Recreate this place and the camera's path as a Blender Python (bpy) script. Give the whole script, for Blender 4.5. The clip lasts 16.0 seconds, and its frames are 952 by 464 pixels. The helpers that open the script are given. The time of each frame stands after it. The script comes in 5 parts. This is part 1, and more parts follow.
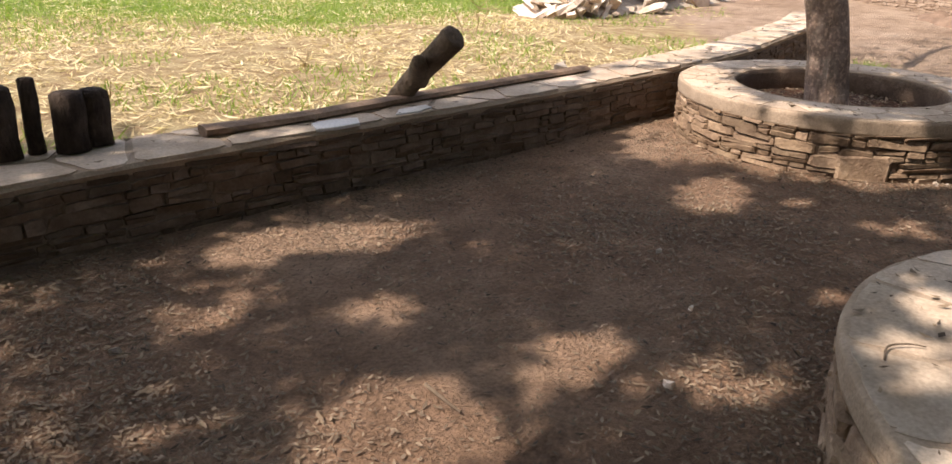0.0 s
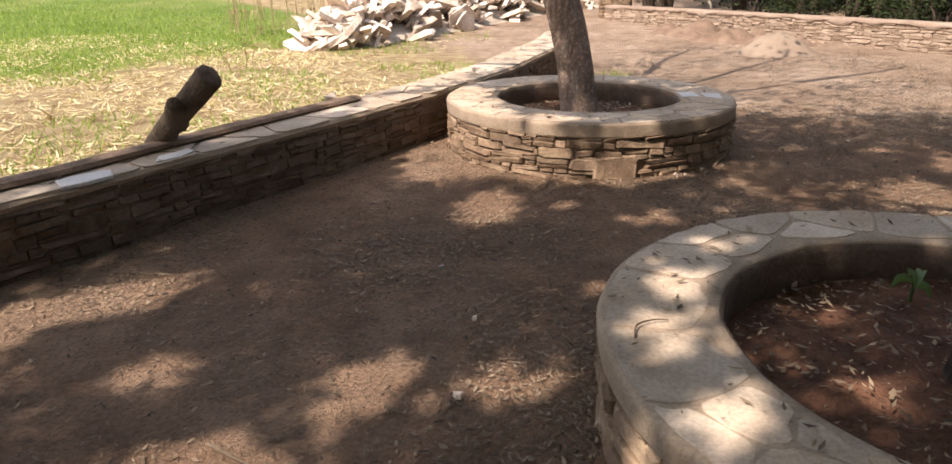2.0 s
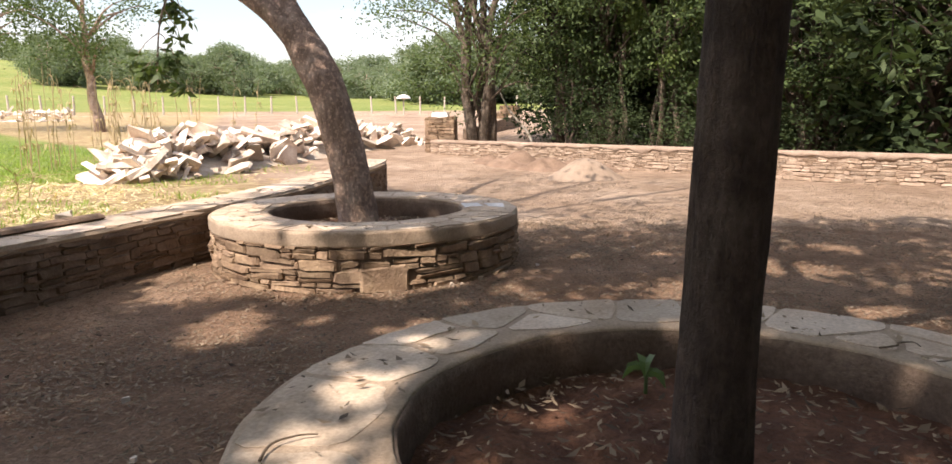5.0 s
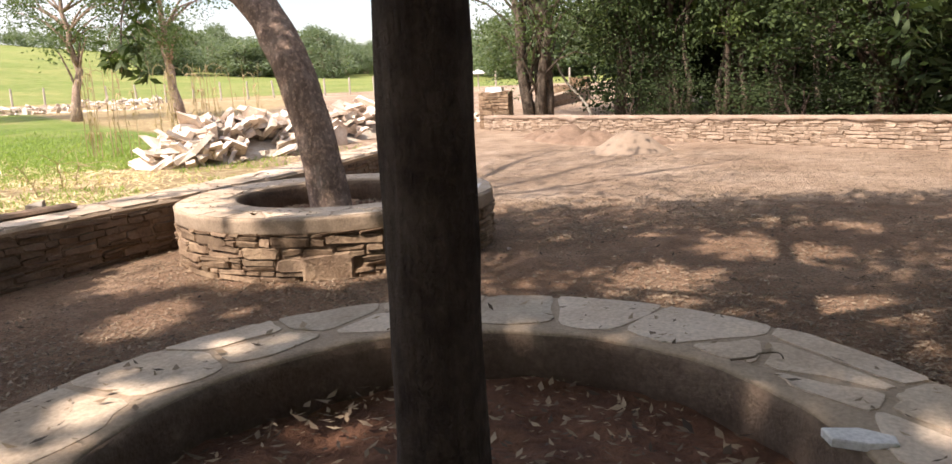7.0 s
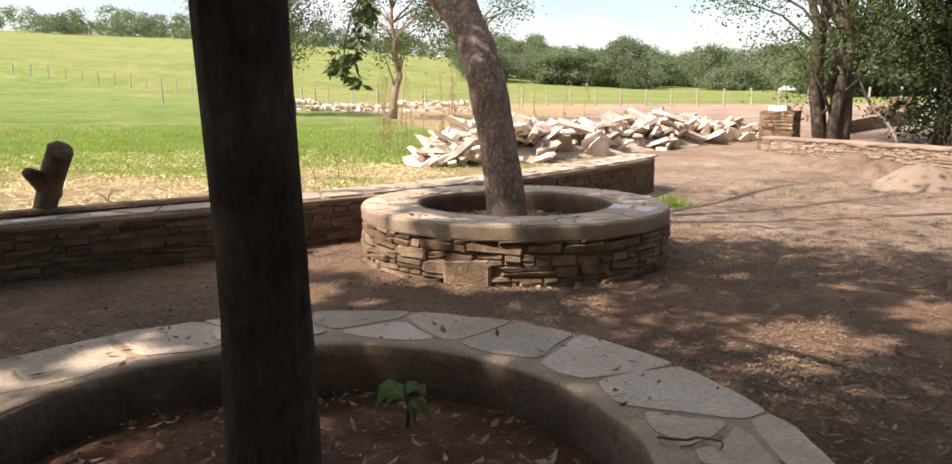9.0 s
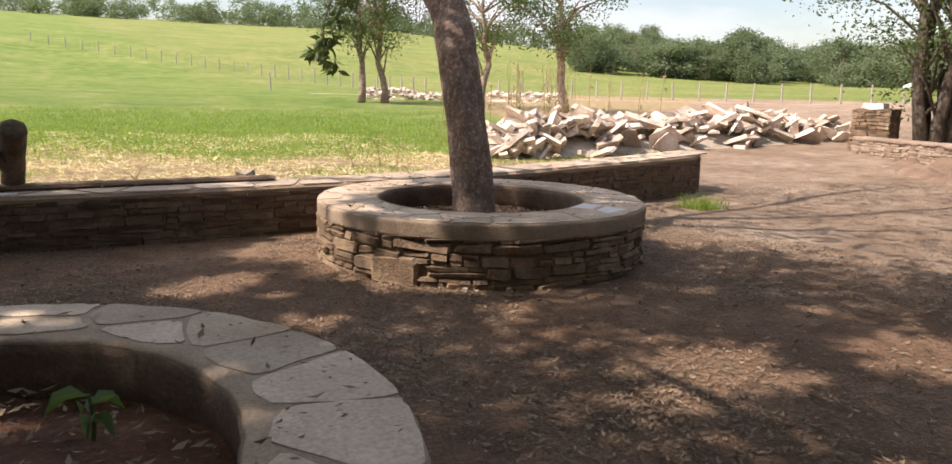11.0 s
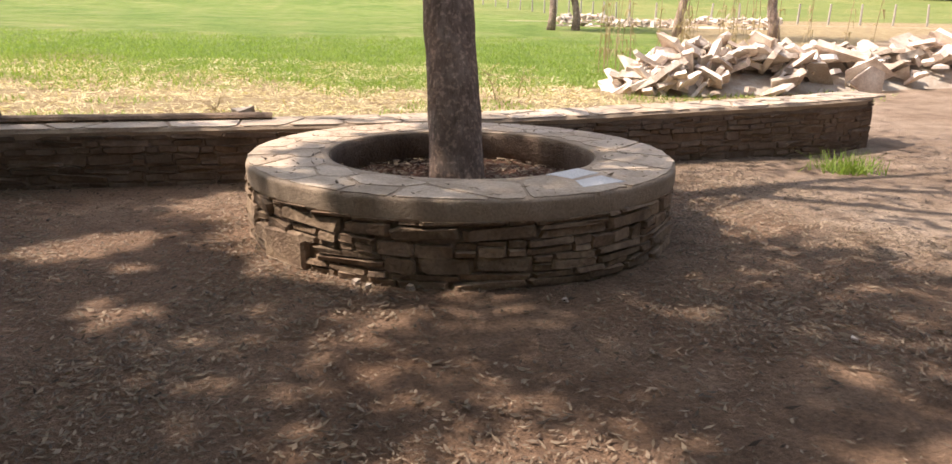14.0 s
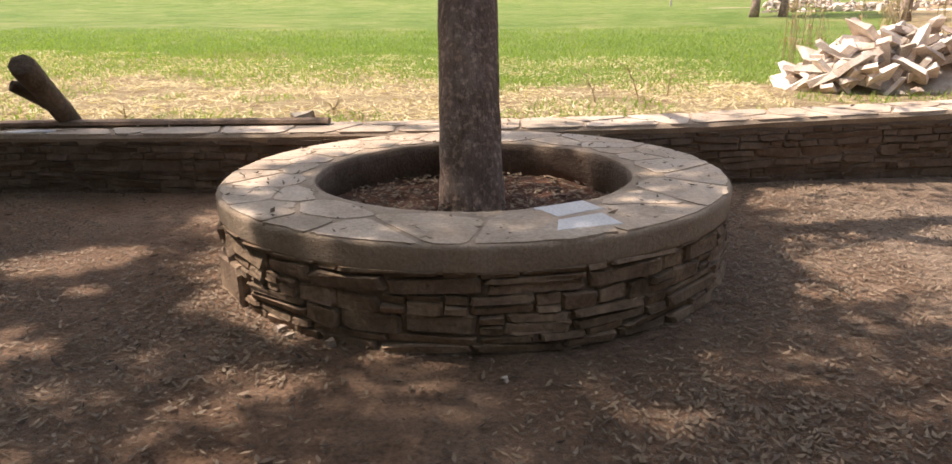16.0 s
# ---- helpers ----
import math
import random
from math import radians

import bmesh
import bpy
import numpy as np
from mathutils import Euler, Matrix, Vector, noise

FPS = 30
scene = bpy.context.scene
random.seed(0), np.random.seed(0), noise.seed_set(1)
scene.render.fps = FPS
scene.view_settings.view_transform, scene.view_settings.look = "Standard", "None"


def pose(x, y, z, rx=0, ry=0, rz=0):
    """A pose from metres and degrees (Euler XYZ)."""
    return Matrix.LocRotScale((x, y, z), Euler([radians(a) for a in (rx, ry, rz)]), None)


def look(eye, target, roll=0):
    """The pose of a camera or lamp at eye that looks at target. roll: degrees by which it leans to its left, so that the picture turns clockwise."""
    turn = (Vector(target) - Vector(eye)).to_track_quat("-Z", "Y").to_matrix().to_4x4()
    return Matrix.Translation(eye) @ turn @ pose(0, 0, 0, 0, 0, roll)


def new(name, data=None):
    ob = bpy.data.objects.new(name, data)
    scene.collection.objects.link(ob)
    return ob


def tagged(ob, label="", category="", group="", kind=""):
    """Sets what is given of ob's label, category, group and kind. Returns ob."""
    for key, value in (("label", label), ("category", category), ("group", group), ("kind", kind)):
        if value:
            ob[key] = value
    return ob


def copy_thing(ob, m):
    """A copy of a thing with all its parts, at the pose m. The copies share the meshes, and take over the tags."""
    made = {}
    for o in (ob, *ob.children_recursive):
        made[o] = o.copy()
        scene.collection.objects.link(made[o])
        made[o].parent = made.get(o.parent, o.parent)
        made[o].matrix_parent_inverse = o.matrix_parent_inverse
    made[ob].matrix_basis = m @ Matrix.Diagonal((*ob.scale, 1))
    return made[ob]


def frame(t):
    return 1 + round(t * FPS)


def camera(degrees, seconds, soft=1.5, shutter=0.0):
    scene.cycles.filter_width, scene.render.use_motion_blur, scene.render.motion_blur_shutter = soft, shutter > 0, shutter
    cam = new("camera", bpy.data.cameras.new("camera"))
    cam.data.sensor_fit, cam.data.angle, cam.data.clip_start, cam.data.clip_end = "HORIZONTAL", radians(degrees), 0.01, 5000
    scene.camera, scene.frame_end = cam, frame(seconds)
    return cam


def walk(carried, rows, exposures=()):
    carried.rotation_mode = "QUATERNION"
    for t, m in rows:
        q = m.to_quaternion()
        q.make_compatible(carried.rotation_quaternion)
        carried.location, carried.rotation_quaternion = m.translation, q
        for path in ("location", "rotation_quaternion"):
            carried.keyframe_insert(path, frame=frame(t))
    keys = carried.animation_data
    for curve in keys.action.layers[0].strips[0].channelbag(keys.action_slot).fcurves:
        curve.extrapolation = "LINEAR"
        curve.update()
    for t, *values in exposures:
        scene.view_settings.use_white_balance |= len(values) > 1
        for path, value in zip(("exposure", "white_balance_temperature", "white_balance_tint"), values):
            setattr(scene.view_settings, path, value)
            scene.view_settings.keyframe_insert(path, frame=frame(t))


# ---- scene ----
# ---------------------------------------------------------------- camera
cam = camera(66.5, 16.0)
PATH = [
    (0, (-6.326, -3.28, 1.64), (-5.21, -1.808, 0.873), 1.2),
    (0.5, (-6.277, -3.302, 1.647), (-5.021, -1.918, 0.937), 1.2),
    (1, (-6.268, -3.328, 1.656), (-4.894, -2.056, 0.954), 0.7),
    (1.5, (-6.253, -3.347, 1.661), (-4.765, -2.204, 0.968), 0.3),
    (2, (-6.236, -3.386, 1.639), (-4.728, -2.269, 0.947), -0.5),
    (2.5, (-6.173, -3.399, 1.562), (-4.51, -2.411, 1.053), -0.7),
    (3, (-6.12, -3.357, 1.325), (-4.376, -2.447, 0.965), 1.4),
    (3.5, (-6.002, -3.334, 1.297), (-4.208, -2.501, 1.001), -1.3),
    (4, (-5.722, -3.381, 1.309), (-3.95, -2.503, 1.012), 0.0),
    (4.2, (-5.652, -3.437, 1.306), (-3.847, -2.627, 1.013), -1.5),
    (6.3, (-4.942, -4.192, 1.288), (-3.23, -3.239, 0.888), -0.2),
    (6.5, (-4.821, -4.244, 1.299), (-3.12, -3.265, 0.914), -1.5),
    (7, (-4.676, -4.48, 1.28), (-3.02, -3.427, 0.895), -2.5),
    (7.5, (-4.527, -4.761, 1.3), (-2.904, -3.659, 0.908), -1.0),
    (8, (-4.328, -4.931, 1.288), (-2.765, -3.752, 0.88), 1.5),
    (8.5, (-4.127, -5.049, 1.288), (-2.803, -3.587, 0.957), -3.0),
    (9, (-3.894, -5.218, 1.295), (-2.784, -3.589, 0.953), 0.1),
    (9.2, (-3.807, -5.271, 1.297), (-2.729, -3.618, 0.975), -1.0),
    (11.3, (-2.417, -5.533, 1.274), (-1.647, -3.726, 0.896), 1.4),
    (11.5, (-2.264, -5.518, 1.255), (-1.58, -3.678, 0.875), 0.8),
    (12, (-1.952, -5.501, 1.282), (-1.453, -3.624, 0.802), 1.4),
    (12.5, (-1.638, -5.279, 1.254), (-1.187, -3.408, 0.71), 1.2),
    (13, (-1.285, -5.123, 1.245), (-0.913, -3.229, 0.72), -1.1),
    (13.5, (-0.955, -4.967, 1.28), (-0.713, -3.049, 0.768), -0.6),
    (14, (-0.61, -4.742, 1.281), (-0.321, -2.845, 0.718), 1.0),
    (14.5, (-0.291, -4.565, 1.282), (-0.203, -2.633, 0.773), -0.8),
    (15, (-0.02, -4.405, 1.293), (-0.086, -2.479, 0.758), -1.2),
    (15.5, (0.245, -4.148, 1.296), (0.177, -2.233, 0.723), 0.1),
    (16, (0.522, -3.998, 1.302), (0.266, -2.103, 0.717), -0.8),
]
walk(cam, [(t, look(eye, target, roll)) for t, eye, target, roll in PATH], exposures=[(0.0, 0.70, 6850, 19), (1.5, 0.66, 6850, 19), (3.0, 0.86, 6850, 19), (8.5, 0.90, 6850, 19), (9.0, 0.72, 6850, 19), (11.5, 0.54, 6850, 19), (13.0, 0.78, 6850, 19), (15.5, 0.78, 6850, 19), (16.0, 0.70, 6850, 19)])

# ---------------------------------------------------------------- light
SUN_TO = Vector((-0.75, 0.15, 1.0)).normalized()
world = bpy.data.worlds.new("sky")
scene.world = world
world.use_nodes = True
wn, wl = world.node_tree.nodes, world.node_tree.links
sky = wn.new("ShaderNodeTexSky")
sky.sky_type = "NISHITA"
sky.sun_disc = False
sky.sun_elevation = math.asin(SUN_TO.z)
sky.sun_rotation = math.atan2(SUN_TO.x, SUN_TO.y)
sky.air_density, sky.dust_density = 1.2, 2.0
co = wn.new("ShaderNodeTexCoord")
cloud = wn.new("ShaderNodeTexNoise")
cloud.inputs["Scale"].default_value, cloud.inputs["Detail"].default_value, cloud.inputs["Distortion"].default_value = 2.2, 7.0, 0.4
stretch = wn.new("ShaderNodeMapping")
stretch.inputs["Scale"].default_value = (1.0, 1.0, 2.6)
wl.new(co.outputs["Generated"], stretch.inputs["Vector"])
wl.new(stretch.outputs[0], cloud.inputs["Vector"])
cover = wn.new("ShaderNodeValToRGB")
cover.color_ramp.elements[0].position, cover.color_ramp.elements[1].position = 0.44, 0.62
wl.new(cloud.outputs[0], cover.inputs[0])
blend = wn.new("ShaderNodeMix")
blend.data_type = "RGBA"
wl.new(cover.outputs[0], blend.inputs[0])
wl.new(sky.outputs[0], blend.inputs[6])
blend.inputs[7].default_value = (5.6, 5.9, 6.4, 1)
wl.new(blend.outputs[2], wn["Background"].inputs[0])
wn["Background"].inputs[1].default_value = 0.145
sun = new("sun", bpy.data.lights.new("sun", "SUN"))
sun.data.energy, sun.data.angle, sun.data.color = 5.0, radians(0.6), (1.0, 0.93, 0.82)
sun.matrix_world = look(SUN_TO * 60, (0, 0, 0))

# ---------------------------------------------------------------- helpers
rng = np.random.default_rng(7)


def nodes_of(name, rough=0.9, spec=0.3):
    m = bpy.data.materials.new(name)
    m.use_nodes = True
    n, l = m.node_tree.nodes, m.node_tree.links
    b = n["Principled BSDF"]
    b.inputs["Roughness"].default_value = rough
    b.inputs["Specular IOR Level"].default_value = spec
    return m, n, l, b


def tex(n, l, kind, scale, detail=6.0, rough=0.6, coords="obj"):
    """A noise or voronoi texture in metres: world position or the object's own place."""
    t = n.new("ShaderNodeTexNoise" if kind == "noise" else "ShaderNodeTexVoronoi")
    t.inputs["Scale"].default_value = scale
    if kind == "noise":
        t.inputs["Detail"].default_value, t.inputs["Roughness"].default_value = detail, rough
    g = n.new("ShaderNodeNewGeometry")
    l.new(g.outputs["Position"], t.inputs["Vector"])
    return t


def ramp(n, l, src, stops):
    r = n.new("ShaderNodeValToRGB")
    e = r.color_ramp.elements
    while len(e) < len(stops):
        e.new(0.5)
    for k, (p, c) in enumerate(stops):
        e[k].position, e[k].color = p, (*c, 1)
    l.new(src, r.inputs[0])
    return r.outputs[0]


def mix(n, l, a, b, fac, mode="MIX"):
    m = n.new("ShaderNodeMix")
    m.data_type, m.blend_type = "RGBA", mode
    for sock, v in ((m.inputs[0], fac), (m.inputs[6], a), (m.inputs[7], b)):
        if isinstance(v, (int, float)):
            sock.default_value = v
        elif isinstance(v, tuple):
            sock.default_value = (*v, 1)
        else:
            l.new(v, sock)
    return m.outputs[2]


def bump(n, l, b, src, strength, dist=0.02):
    bp = n.new("ShaderNodeBump")
    bp.inputs["Strength"].default_value, bp.inputs["Distance"].default_value = strength, dist
    l.new(src, bp.inputs["Height"])
    l.new(bp.outputs[0], b.inputs["Normal"])


def math_node(n, l, op, a, b=0.0):
    m = n.new("ShaderNodeMath")
    m.operation = op
    for sock, v in zip(m.inputs, (a, b)):
        if isinstance(v, (int, float)):
            sock.default_value = v
        else:
            l.new(v, sock)
    return m.outputs[0]


def simple(name, stops, scale=8.0, rough=0.9, bump_s=0.4, dist=0.01, fine=60.0, vary=0.0, island=False):
    """A mottled matte material: a coarse and a fine noise, with a shift of lightness from piece to piece."""
    m, n, l, b = nodes_of(name, rough)
    t1, t2 = tex(n, l, "noise", scale), tex(n, l, "noise", fine, 4.0)
    col = ramp(n, l, t1.outputs[0], stops)
    col = mix(n, l, col, ramp(n, l, t2.outputs[0], [(0.3, (0.62, 0.62, 0.62)), (0.7, (1.25, 1.25, 1.25))]), 0.6, "MULTIPLY")
    if vary:
        if island:
            r = n.new("ShaderNodeNewGeometry").outputs["Random Per Island"]
        else:
            r = n.new("ShaderNodeObjectInfo").outputs["Random"]
        col = mix(n, l, col, ramp(n, l, r, [(0.0, (1 - vary, 1 - vary, 1 - vary * 1.1)), (0.5, (1, 0.97, 0.92)), (1.0, (1 + vary, 1 + vary, 1 + vary))]), 1.0, "MULTIPLY")
    l.new(col, b.inputs["Base Color"])
    bump(n, l, b, t2.outputs[0], bump_s, dist)
    return m


def leaf_material(name, a, c, trans=0.35, rough=0.55):
    m, n, l, b = nodes_of(name, rough, 0.35)
    r = n.new("ShaderNodeNewGeometry").outputs["Random Per Island"]
    col = ramp(n, l, r, [(0.0, a), (1.0, c)])
    l.new(col, b.inputs["Base Color"])
    tr = n.new("ShaderNodeBsdfTranslucent")
    l.new(mix(n, l, col, (1.5, 1.6, 0.7), 1.0, "MULTIPLY"), tr.inputs[0])
    ms = n.new("ShaderNodeMixShader")
    ms.inputs[0].default_value = trans
    l.new(b.outputs[0], ms.inputs[1])
    l.new(tr.outputs[0], ms.inputs[2])
    l.new(ms.outputs[0], n["Material Output"].inputs[0])
    return m


def mesh_ob(name, verts, faces, mat, parent=None, label="", smooth=False):
    me = bpy.data.meshes.new(name)
    me.from_pydata([tuple(v) for v in verts], [], faces)
    if smooth:
        me.polygons.foreach_set("use_smooth", [True] * len(me.polygons))
    me.materials.append(mat)
    me.update()
    ob = new(name, me)
    if parent:
        ob.parent = parent
    if label:
        ob["label"] = label
    return ob


def piece(name, me, m, parent):
    """One more object on a mesh that alike pieces share."""
    ob = new(name, me)
    ob.parent = parent
    ob.matrix_basis = m
    return ob


def empty(name, x=0.0, y=0.0, z=0.0):
    ob = new(name)
    ob.location = (x, y, z)
    return ob


def quads(name, corners, mat, parent=None):
    """Many loose four-cornered leaves or blades from an array (n, 4, 3), as one mesh."""
    k = len(corners)
    me = bpy.data.meshes.new(name)
    me.vertices.add(4 * k)
    me.vertices.foreach_set("co", np.ascontiguousarray(corners, dtype=np.float32).ravel())
    me.loops.add(4 * k)
    me.loops.foreach_set("vertex_index", np.arange(4 * k, dtype=np.int32))
    me.polygons.add(k)
    me.polygons.foreach_set("loop_start", np.arange(0, 4 * k, 4, dtype=np.int32))
    me.materials.append(mat)
    me.update(calc_edges=True)
    me.validate()
    ob = new(name, me)
    if parent:
        ob.parent = parent
    return ob


def tube(points, radii, n=10, rough=0.0, seed=0):
    """Verts and faces of a tapered, closed, knobbly limb."""
    r2 = np.random.default_rng(seed)
    pts = [Vector(p) for p in points]
    verts, faces = [], []
    wob = 1 + rough * r2.normal(size=n)
    for k, p in enumerate(pts):
        d = (pts[min(k + 1, len(pts) - 1)] - pts[max(k - 1, 0)]).normalized()
        u = d.cross(Vector((0.31, 0.95, 0.12))).normalized()
        w = d.cross(u)
        wob = 0.6 * wob + 0.4 * (1 + rough * r2.normal(size=n))
        for j in range(n):
            a = 2 * math.pi * j / n
            verts.append(p + (u * math.cos(a) + w * math.sin(a)) * radii[k] * wob[j])
    for k in range(len(pts) - 1):
        for j in range(n):
            a, b = k * n + j, k * n + (j + 1) % n
            faces.append((a, b, b + n, a + n))
    faces.append(tuple(range(n - 1, -1, -1)))
    faces.append(tuple(range((len(pts) - 1) * n, len(pts) * n)))
    return verts, faces


def joined(parts):
    verts, faces = [], []
    for v, f in parts:
        o = len(verts)
        verts += list(v)
        faces += [tuple(i + o for i in q) for q in f]
    return verts, faces


def bent(p, q, sag, k=6, seed=0):
    """A limb's line from p to q with a bow and some crookedness."""
    r2 = np.random.default_rng(seed)
    p, q = Vector(p), Vector(q)
    out = []
    for i in range(k + 1):
        s = i / k
        j = Vector(r2.normal(size=3)) * 0.02 * (q - p).length * math.sin(math.pi * s)
        out.append(p.lerp(q, s) + Vector((0, 0, sag * math.sin(math.pi * s))) + j)
    return out


def leaf_quads(centres, size, r2, droop=0.3, aspect=0.45):
    """Leaf-shaped quads (kites) round given centres."""
    k = len(centres)
    d = r2.normal(size=(k, 3))
    d[:, 2] = d[:, 2] * 0.6 - droop
    d /= np.linalg.norm(d, axis=1)[:, None]
    s = np.cross(d, r2.normal(size=(k, 3)))
    s /= np.linalg.norm(s, axis=1)[:, None] + 1e-9
    ln = size * r2.uniform(0.6, 1.3, (k, 1))
    tip, mid, side = centres + d * ln, centres + d * ln * 0.45, s * ln * aspect / 2
    return np.stack([centres, mid + side, tip, mid - side], 1)


def noise1(x, y, s):
    return noise.noise(Vector((x * s, y * s, 3.7)))


# ---------------------------------------------------------------- materials
def ground_material():
    m, n, l, b = nodes_of("ground_soil", 0.95, 0.2)
    big, mid, fine = tex(n, l, "noise", 0.5), tex(n, l, "noise", 3.5), tex(n, l, "noise", 45.0, 8.0, 0.7)
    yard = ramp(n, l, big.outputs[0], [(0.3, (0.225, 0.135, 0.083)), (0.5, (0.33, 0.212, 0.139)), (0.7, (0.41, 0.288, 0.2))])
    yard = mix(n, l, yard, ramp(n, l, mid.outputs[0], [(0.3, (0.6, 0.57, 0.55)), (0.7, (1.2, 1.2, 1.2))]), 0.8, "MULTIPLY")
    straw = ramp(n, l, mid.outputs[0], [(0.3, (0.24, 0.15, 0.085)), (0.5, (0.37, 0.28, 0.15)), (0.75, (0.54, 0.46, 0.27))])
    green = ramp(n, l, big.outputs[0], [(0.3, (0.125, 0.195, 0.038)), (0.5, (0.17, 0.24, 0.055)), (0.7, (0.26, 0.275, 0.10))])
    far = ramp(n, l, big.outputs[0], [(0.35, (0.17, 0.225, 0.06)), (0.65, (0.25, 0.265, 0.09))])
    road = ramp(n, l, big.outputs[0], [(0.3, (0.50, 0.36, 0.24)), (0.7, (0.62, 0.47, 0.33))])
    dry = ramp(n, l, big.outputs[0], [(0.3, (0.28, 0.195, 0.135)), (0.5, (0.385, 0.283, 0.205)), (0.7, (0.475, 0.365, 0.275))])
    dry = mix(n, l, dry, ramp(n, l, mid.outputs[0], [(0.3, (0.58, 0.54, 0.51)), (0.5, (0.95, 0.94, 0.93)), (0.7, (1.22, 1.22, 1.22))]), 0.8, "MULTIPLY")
    tufty, broad = tex(n, l, "noise", 1.3, 8.0, 0.7), tex(n, l, "noise", 0.11, 5.0, 0.6)
    mottle = mix(n, l, ramp(n, l, tufty.outputs[0], [(0.32, (0.66, 0.72, 0.55)), (0.5, (1.0, 1.0, 1.0)), (0.68, (1.3, 1.2, 1.35))]), ramp(n, l, broad.outputs[0], [(0.35, (0.78, 0.88, 0.72)), (0.65, (1.2, 1.08, 1.15))]), 1.0, "MULTIPLY")
    green, far = mix(n, l, green, mottle, 0.85, "MULTIPLY"), mix(n, l, far, mottle, 0.85, "MULTIPLY")
    col = yard
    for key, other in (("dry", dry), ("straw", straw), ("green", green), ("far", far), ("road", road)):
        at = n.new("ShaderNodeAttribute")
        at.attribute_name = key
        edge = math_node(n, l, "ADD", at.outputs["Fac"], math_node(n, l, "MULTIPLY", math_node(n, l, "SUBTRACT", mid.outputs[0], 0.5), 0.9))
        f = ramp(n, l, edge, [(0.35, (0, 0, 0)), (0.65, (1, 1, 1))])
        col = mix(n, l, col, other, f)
    col = mix(n, l, col, ramp(n, l, fine.outputs[0], [(0.3, (0.45, 0.44, 0.43)), (0.5, (1.0, 1.0, 1.0)), (0.7, (1.45, 1.43, 1.4))]), 0.75, "MULTIPLY")
    l.new(col, b.inputs["Base Color"])
    clod = tex(n, l, "noise", 22.0, 4.0)
    bump(n, l, b, math_node(n, l, "ADD", fine.outputs[0], math_node(n, l, "MULTIPLY", clod.outputs[0], 0.8)), 1.0, 0.055)
    return m


SOIL_YARD = ground_material()
MORTAR = simple("mortar", [(0.3, (0.30, 0.225, 0.158)), (0.6, (0.385, 0.298, 0.216)), (0.8, (0.455, 0.365, 0.278))], 5.0, 0.92, 0.5, 0.012, 70)
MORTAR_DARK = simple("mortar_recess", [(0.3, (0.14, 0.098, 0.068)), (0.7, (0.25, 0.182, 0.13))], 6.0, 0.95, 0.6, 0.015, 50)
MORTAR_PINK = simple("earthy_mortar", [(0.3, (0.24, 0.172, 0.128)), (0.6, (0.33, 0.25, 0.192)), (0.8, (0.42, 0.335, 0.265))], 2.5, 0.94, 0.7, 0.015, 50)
# mortar inside the planters: their shade and soil stain in one dark colour
MORTAR_SOIL_SHADE = simple("soil_and_shade_mortar", [(0.3, (0.115, 0.078, 0.056)), (0.55, (0.18, 0.128, 0.094)), (0.8, (0.28, 0.21, 0.155))], 5.0, 0.95, 0.7, 0.015, 50)
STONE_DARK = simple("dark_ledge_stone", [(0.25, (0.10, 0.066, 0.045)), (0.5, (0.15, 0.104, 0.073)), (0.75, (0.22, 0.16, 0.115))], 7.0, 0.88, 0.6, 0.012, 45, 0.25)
STONE = simple("ledge_stone", [(0.25, (0.14, 0.092, 0.062)), (0.5, (0.24, 0.168, 0.113)), (0.75, (0.39, 0.29, 0.195))], 7.0, 0.88, 0.9, 0.014, 45, 0.3)
FLAG = simple("flagstone", [(0.3, (0.39, 0.30, 0.22)), (0.5, (0.495, 0.40, 0.31)), (0.75, (0.585, 0.50, 0.405))], 3.2, 0.85, 0.5, 0.008, 55, 0.17)
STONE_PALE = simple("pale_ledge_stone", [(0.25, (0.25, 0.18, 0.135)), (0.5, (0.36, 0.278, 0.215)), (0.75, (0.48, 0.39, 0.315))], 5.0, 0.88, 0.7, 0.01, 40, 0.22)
RUBBLE = simple("quarry_stone", [(0.25, (0.40, 0.29, 0.22)), (0.5, (0.63, 0.54, 0.465)), (0.75, (0.80, 0.75, 0.69))], 3.0, 0.85, 0.5, 0.015, 40, 0.4)
RUBBLE_REST = simple("quarry_stone_heaped", [(0.25, (0.40, 0.29, 0.22)), (0.5, (0.63, 0.54, 0.465)), (0.75, (0.80, 0.75, 0.69))], 3.0, 0.85, 0.5, 0.015, 40, 0.4, True)
SOIL_RED = simple("planter_soil", [(0.3, (0.075, 0.036, 0.022)), (0.55, (0.14, 0.066, 0.038)), (0.8, (0.25, 0.13, 0.075))], 5.0, 0.97, 0.9, 0.03, 35)
SOIL_DUG = simple("dug_soil", [(0.3, (0.14, 0.09, 0.062)), (0.7, (0.26, 0.18, 0.128))], 3.0, 0.95, 0.8, 0.03, 30)
SAND = simple("sand", [(0.3, (0.21, 0.155, 0.112)), (0.7, (0.30, 0.23, 0.17))], 3.0, 0.95, 0.5, 0.01, 120)


